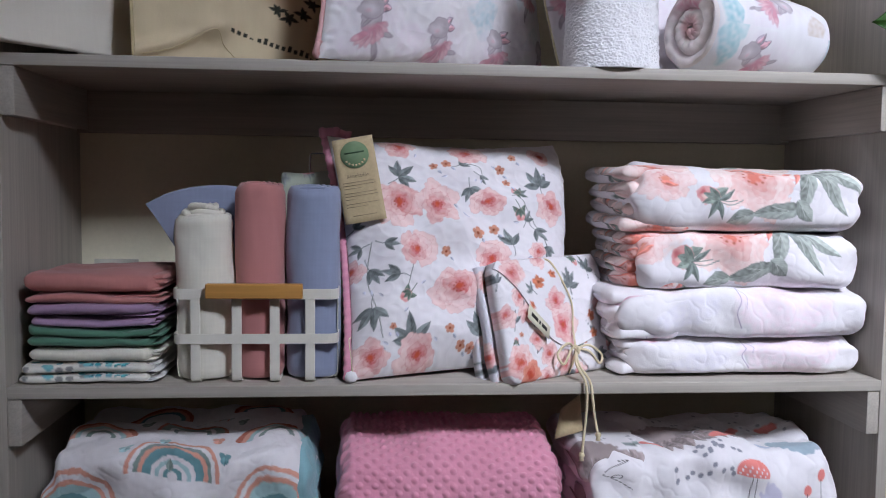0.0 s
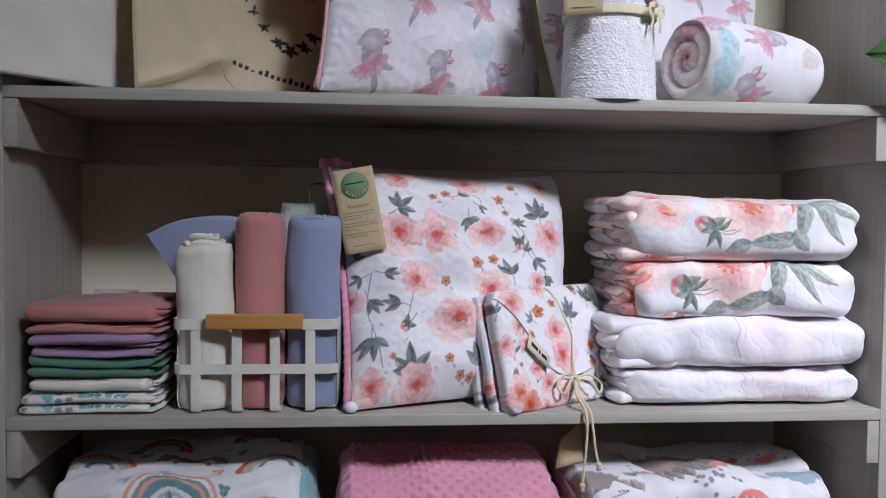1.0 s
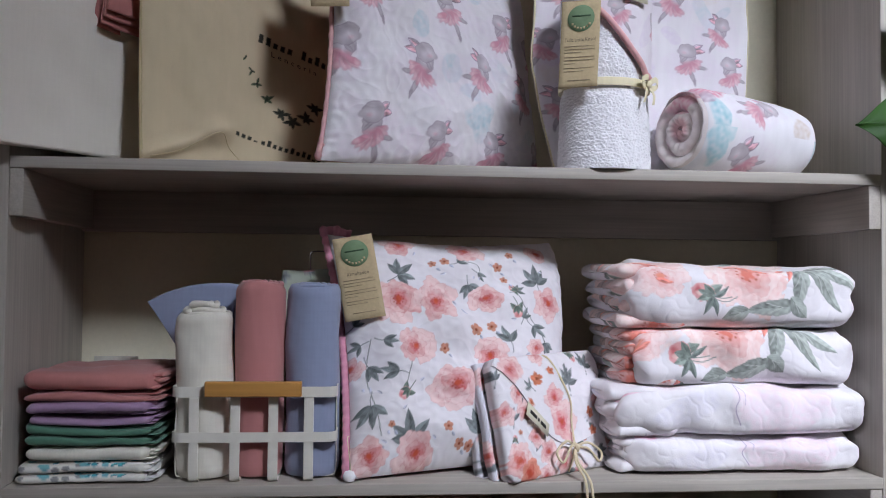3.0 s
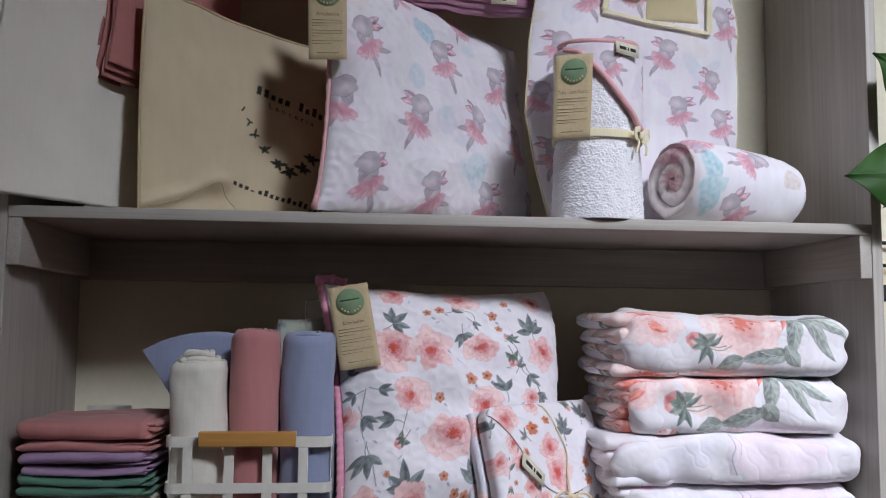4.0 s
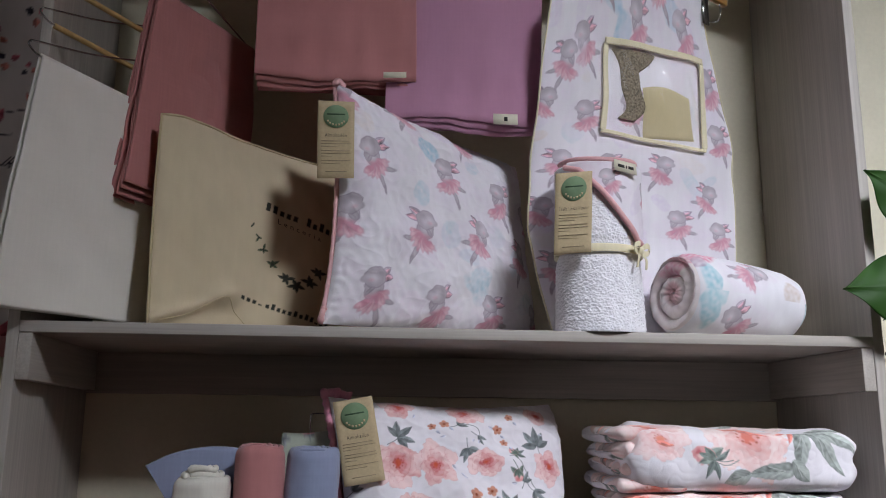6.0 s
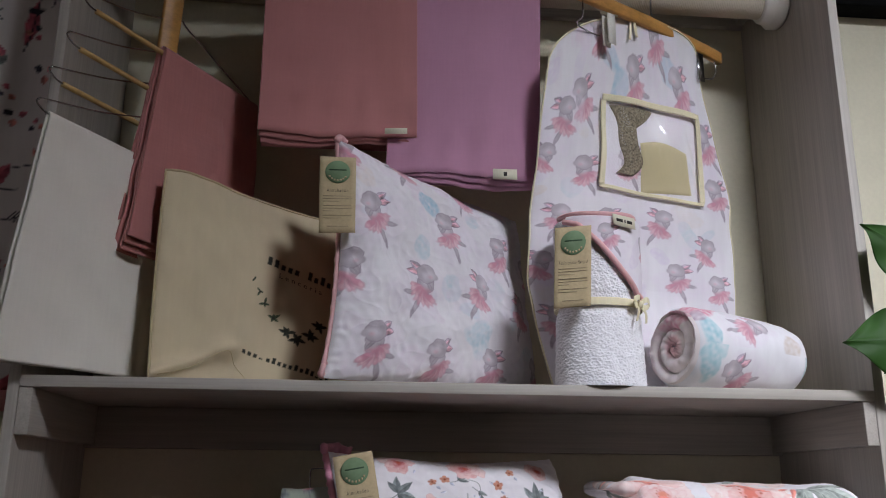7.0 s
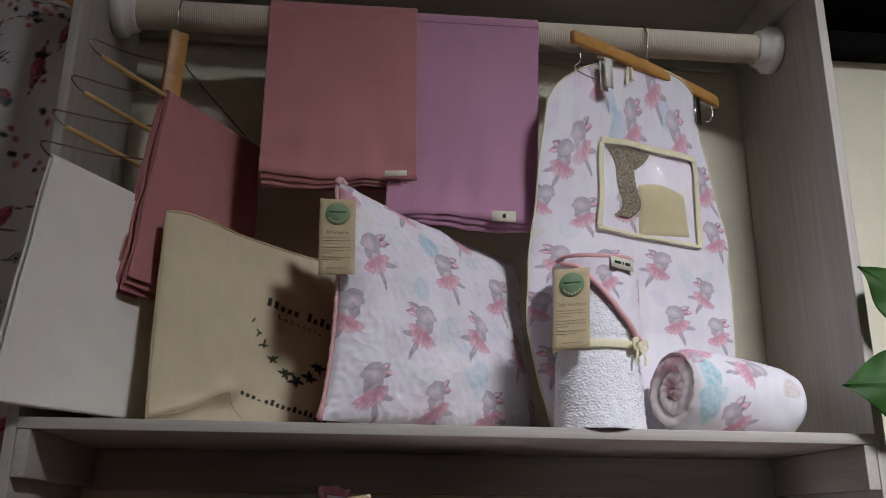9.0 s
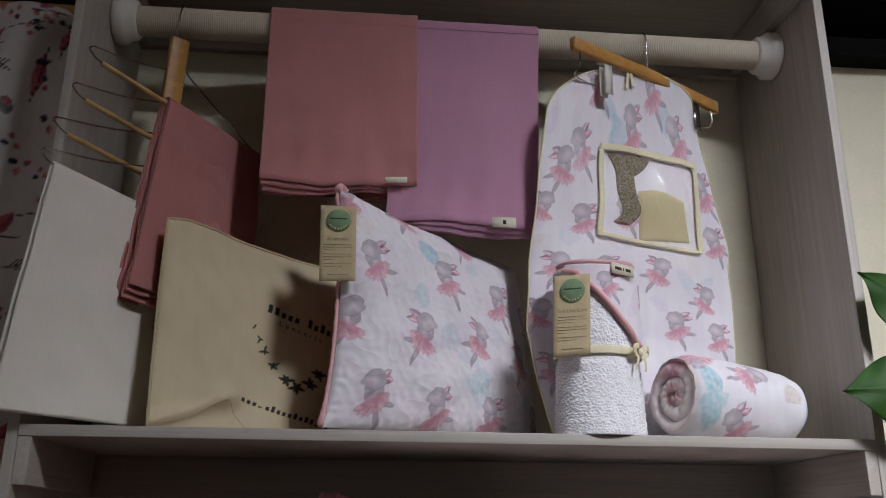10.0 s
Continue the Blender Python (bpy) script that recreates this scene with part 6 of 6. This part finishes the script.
for m_ in (1, -1):
    part("bow_loop", band([bk, bk + sd * m_ * 0.010 + ot * 0.008 + np.array([0, 0, 0.008]), bk + sd * m_ * 0.022 + ot * 0.006 + np.array([0, 0, 0.004]), bk + sd * m_ * 0.014 + ot * 0.004 + np.array([0, 0, -0.003]), bk], (0.1, 0.1, 1), 0.0042, 0.001, 30), RIBBON, tw_, "cream ribbon bow")
    part("bow_tail", band([bk, bk + sd * m_ * 0.010 + ot * 0.006 + np.array([0, 0, -0.012]), bk + sd * m_ * 0.013 + ot * 0.004 + np.array([0, 0, -0.026])], (0.7, 0.6, 0.2), 0.003, 0.001, 16), RIBBON, tw_)
part("bow_knot", lathe([(0, -0.006), (0.0045, -0.004), (0.005, 0.0), (0.0045, 0.004), (0, 0.006)], bk + ot * 0.003, "z", 14), RIBBON, tw_)
brand_label(tw_, [towel_at(-1.46, 0.232, 0.0135), towel_at(-0.92, 0.229, 0.0135), towel_at(-1.46, 0.249, 0.0125), towel_at(-0.92, 0.246, 0.0125)])
swing_tag(tw_, [(0.1225, -0.0195, 1.732), (0.1755, -0.0215, 1.737), (0.1285, -0.0165, 1.8525), (0.182, -0.0185, 1.858)], "Toalla Lienzo Natural")

# rolled quilt lying on its side
rq = thing("rolled_quilt", (0.43, 0.09, Z_UP), "white quilt with nursery print rolled and lying on the shelf", "quilt")
E0, E1 = np.array([0.322, 0.056, Z_UP + 0.0665]), np.array([0.532, 0.122, Z_UP + 0.054])
ax = (E1 - E0) / np.linalg.norm(E1 - E0)
sid = np.cross(ax, [0, 0, 1])
sid /= np.linalg.norm(sid)
upv = np.cross(sid, ax)
RQ = 0.0655


def roll_at(l, th, rad):
    c = E0 + l[..., None] * (E1 - E0)
    P = c + rad[..., None] * (np.cos(th)[..., None] * sid + np.sin(th)[..., None] * upv)
    return P


L_, TH = spread(220, 260, 0, 1, 0, 2 * np.pi * (1 - 1 / 260))
q = np.stack([np.cos(TH), np.sin(TH), L_ * 3], -1)
rad = RQ * (1 - 0.14 * L_ ** 2 + 0.025 * waves(q, 1.1, 5) + 0.03 * np.cos(TH * 2 + 0.4))
rad = rad * (1 - 0.12 * np.clip((0.07 - L_) / 0.07, 0, 1) ** 2) * np.sqrt(np.clip(1 - np.clip((L_ - 0.86) / 0.14, 0, 1) ** 2 * 0.86, 0, 1))
rad = rad * (1 - 0.04 * np.exp(-((L_ - 0.30) / 0.03) ** 2))
P = roll_at(L_, TH, rad)
P[..., 2] = np.maximum(P[..., 2], Z_UP + 0.0008)
cl = Cloth(L_ * 0.215, TH * RQ, lin(242, 240, 244))
cl.tutu(0.092, 0.036, 0.046, 1, -0.9)
cl.tutu(0.074, 0.362, 0.046, -1, 0.5)
cl.tutu(0.150, 0.300, 0.046, 1, 0.2)
for x_, y_, a_, b_, c_, st in ((0.020, 0.010, 0.016, 0.034, lin(166, 208, 218), 0.95), (0.020, 0.385, 0.017, 0.040, lin(172, 212, 220), 0.95), (0.034, 0.405, 0.012, 0.020, lin(184, 218, 224), 0.8), (0.018, 0.072, 0.030, 0.026, lin(226, 146, 170), 0.95),
                               (0.008, 0.050, 0.012, 0.014, lin(190, 160, 178), 0.8), (0.042, 0.082, 0.026, 0.014, lin(238, 176, 196), 0.85), (0.166, 0.012, 0.018, 0.022, lin(214, 196, 182), 0.75), (0.205, 0.02, 0.007, 0.07, lin(150, 196, 198), 0.8), (0.200, 0.39, 0.008, 0.04, lin(150, 196, 198), 0.7)):
    cl.wash(x_, y_, a_, b_, 0.1, c_, st)
n0 = P.shape[0]
Q = np.concatenate([P, np.repeat(E1[None, None], 260, 1)])
part("cover", sheet(Q, False, True, np.concatenate([cl.c, cl.c[-1:]])), PRINT, rq)
R_, TH = spread(90, 260, 1.0, 0.02, 0, 2 * np.pi * (1 - 1 / 260))
ph = R_ * 2.5 - TH / (2 * np.pi)
fr = ph - np.floor(ph)
ridge = np.abs(np.sin(np.pi * fr)) ** 0.4
pk = 0.5 + 0.5 * np.sin(TH * 13 + 3 * np.floor(ph))
dep = -0.006 + 0.011 * (1 - ridge) + 0.004 * (1 - R_) - 0.0016 * pk * ridge
l = dep / np.linalg.norm(E1 - E0)
l = np.where(R_ > 0.985, 0.0, l)
edge = np.interp(TH[0], np.linspace(0, 2 * np.pi, 260), rad[0])
P = roll_at(l, TH, R_ * edge[None])
P[..., 2] = np.maximum(P[..., 2], Z_UP + 0.0008)
cl = Cloth(R_ * np.cos(TH) * RQ, R_ * np.sin(TH) * RQ, lin(250, 240, 238))
k = np.nonzero((R_ < 0.36))
cl.lay(k, np.full(len(k[0]), 0.6) * np.clip((0.36 - R_[k]) * 8, 0, 1), lin(238, 172, 178))
cl.wash(0.01, 0.05, 0.04, 0.022, 0.2, lin(226, 150, 172), 0.8)
cl.wash(-0.04, 0.03, 0.02, 0.02, 0.2, lin(226, 200, 206), 0.5)
part("coiled_end", sheet(P, False, True, cl.c), PRINT, rq, "spiral end of the roll")

# ---- beside the unit ----
hb = thing("hanging_blanket", (-0.98, 0.27, 1.64), "white blanket with feathers and arrows print hung on the wall", "blanket")
S, T_ = spread(200, 240)
P = np.zeros(S.shape + (3,))
P[..., 0], P[..., 2] = -1.32 + 0.67 * S, 1.62 + 0.80 * T_
fold = np.sin(S * 21 + 2.2 * np.sin(T_ * 3))
P[..., 1] = 0.245 + 0.016 * fold + 0.010 * waves(np.stack([S * 0.67, T_ * 0.8], -1), 0.16, 3)
cl = Cloth(S * 0.48, T_ * 0.57, lin(228, 220, 216))
g = np.random.default_rng(19)
red, dk = lin(182, 96, 108), lin(60, 56, 66)
for i in range(13):
    for j in range(13):
        x, y = 0.03 + 0.050 * i + 0.02 * (j % 2), 0.03 + 0.062 * j + g.uniform(-0.01, 0.01)
        kind = (i * 3 + j * 2) % 5
        if kind == 0:
            cl.leaf(x, y - 0.03, 0.062, 0.007, 1.3, red)
            cl.line([(x, y - 0.04), (x + 0.01, y), (x + 0.018, y + 0.035)], 0.0016, dk)
            cl.oval(x + 0.012, y + 0.014, 0.010, 0.004, 0.2, dk, 0.001, 0.8, 0.3)
        elif kind == 1:
            for d in range(3):
                a = d * 2.09 + 0.5
                cl.leaf(x + 0.004 * math.cos(a), y + 0.004 * math.sin(a), 0.012, 0.005, a, (red, dk, lin(200, 130, 120))[d], False)
        elif kind == 2:
            cl.line([(x - 0.025, y), (x + 0.02, y + 0.008)], 0.0016, dk)
            for d in range(3):
                cl.line([(x + 0.02 - 0.005 * d, y + 0.008), (x + 0.027 - 0.005 * d, y + 0.015)], 0.0016, dk, 4)
                cl.line([(x + 0.02 - 0.005 * d, y + 0.008), (x + 0.028 - 0.005 * d, y + 0.002)], 0.0016, dk, 4)
        elif kind == 3:
            cl.leaf(x, y, 0.026, 0.008, 1.9, lin(112, 116, 112))
            cl.leaf(x, y + 0.012, 0.014, 0.005, 1.9, red)
        else:
            cl.leaf(x, y - 0.02, 0.04, 0.009, 0.9, red)
            cl.line([(x - 0.01, y - 0.024), (x + 0.035, y - 0.02)], 0.002, dk)
for i in range(70):
    x, y, a = g.uniform(0, 0.48), g.uniform(0, 0.57), g.uniform(0, 6.3)
    for d in range(3):
        b = a + d * 2.09
        cl.leaf(x + 0.003 * math.cos(b), y + 0.003 * math.sin(b), 0.009, 0.0038, b, (red, dk, lin(200, 130, 120))[d], False)
part("cloth", shell(P, P + np.array([0, 0.008, 0]), cl.c), PRINT, hb)
tt = np.linspace(0, 1, 200)
ruf = np.stack([np.full(200, -0.652) + 0.006 * np.sin(tt * 90), 0.243 + 0.008 * np.cos(tt * 120), 1.62 + 0.8 * tt], -1)
part("ruffle", band(ruf, (0.9, -0.3, 0), 0.014, 0.002, 200), PINK_SATIN, hb, "pink ruffled edge")
part("ruffle", band(np.stack([-1.32 + 0.67 * tt, 0.24 + 0.012 * np.sin(tt * 90), 1.62 + 0.006 * np.cos(tt * 100)], -1), (0, -0.3, 0.9), 0.018, 0.002, 200), PINK_SATIN, hb, "pink ruffled edge")
part("hanging_rail", tube([(-1.34, 0.262, 2.425), (-1.0, 0.262, 2.425), (-0.64, 0.262, 2.425)], 0.010, 12), PINE, hb, "wooden rail fixed to the wall")

# potted plant beside the unit
pl = thing("potted_plant", (0.93, -0.06, 0), "green broad-leaved plant in a clay pot on a tall stand", "plant")
part("stand", join(board(0.80, 1.06, -0.19, 0.07, 1.20, 1.225, 0.003), *[board(x, x + 0.025, y, y + 0.025, 0, 1.20, 0.002) for x in (0.81, 1.025) for y in (-0.18, 0.035)]), PINE, pl, "tall wooden stand")
part("pot", lathe([(0, 1.2255), (0.062, 1.2255), (0.068, 1.232), (0.085, 1.36), (0.094, 1.362), (0.094, 1.385), (0.084, 1.385), (0.078, 1.365), (0, 1.36)], (0.93, -0.06, 0), "z", 32), CLAY, pl, "clay pot")
part("soil", lathe([(0, 1.372), (0.05, 1.371), (0.079, 1.366)], (0.93, -0.06, 0), "z", 24), SOIL, pl)


def leaf_blade(base, tip, side, half, cup, droop, seed):
    base, tip, side = (np.array(p, float) for p in (base, tip, side))
    S, T_ = spread(40, 22, 0, 1, -1, 1)
    ax_ = tip - base
    side = side - ax_ * (side @ ax_) / (ax_ @ ax_)
    side /= np.linalg.norm(side)
    nrm = np.cross(ax_, side)
    nrm /= np.linalg.norm(nrm)
    w = half * np.sin(np.pi * np.clip(S, 0.01, 0.995) ** 0.8) ** 1.25
    P = base + S[..., None] * ax_ + side * (w * T_)[..., None]
    P = P + nrm * (cup * np.abs(T_) ** 1.5 * w / half + 0.003 * np.sin(S * 16 + T_ * 3 + seed) * np.abs(T_) - 0.003 * np.exp(-(T_ / 0.07) ** 2))[..., None]
    P[..., 2] += droop * (S * (1 - S)) * 4
    return shell(P, P - nrm * 0.0008)


for i, (b, t, s_, hw, cu, dr) in enumerate((((0.70, -0.055, 1.775), (0.574, -0.05, 1.864), (0.45, 0.1, 0.8), 0.050, 0.010, 0.004),
                                            ((0.672, -0.065, 1.690), (0.530, -0.045, 1.690), (-0.1, 0.2, 0.95), 0.054, 0.012, 0.003),
                                            ((0.70, -0.02, 1.72), (0.625, 0.02, 1.655), (-0.5, 0.3, 0.7), 0.03, 0.006, 0.0))):
    part("leaf", leaf_blade(b, t, s_, hw, cu, dr, i), LEAF, pl)
    part("stem", tube([(0.93 + 0.01 * (i - 2), -0.06 + 0.008 * (i % 3), 1.36), (0.92 + 0.2 * (b[0] - 0.92), -0.06, 1.55), (0.4 * 0.93 + 0.6 * b[0], b[1], 0.15 * 1.5 + 0.85 * b[2]), b], 0.0035, 30), LEAF, pl)

wr = thing("wall_rack", (0.86, BACK, 1.6), "small black metal rack fixed to the wall", "rack")
for z in (1.633, 1.592):
    part("bar", tube([(0.800, BACK - 0.018, z), (0.9, BACK - 0.018, z - 0.001), (1.0, BACK - 0.018, z)], 0.0035, 8), BLACKMETAL, wr)
part("bracket", board(0.798, 0.812, BACK - 0.012, BACK - 0.0005, 1.528, 1.558, 0.002), BLACKMETAL, wr)
for x in (0.86, 0.96):
    part("bracket", board(x - 0.004, x + 0.004, BACK - 0.018, BACK - 0.0005, 1.585, 1.64, 0.001), BLACKMETAL, wr)
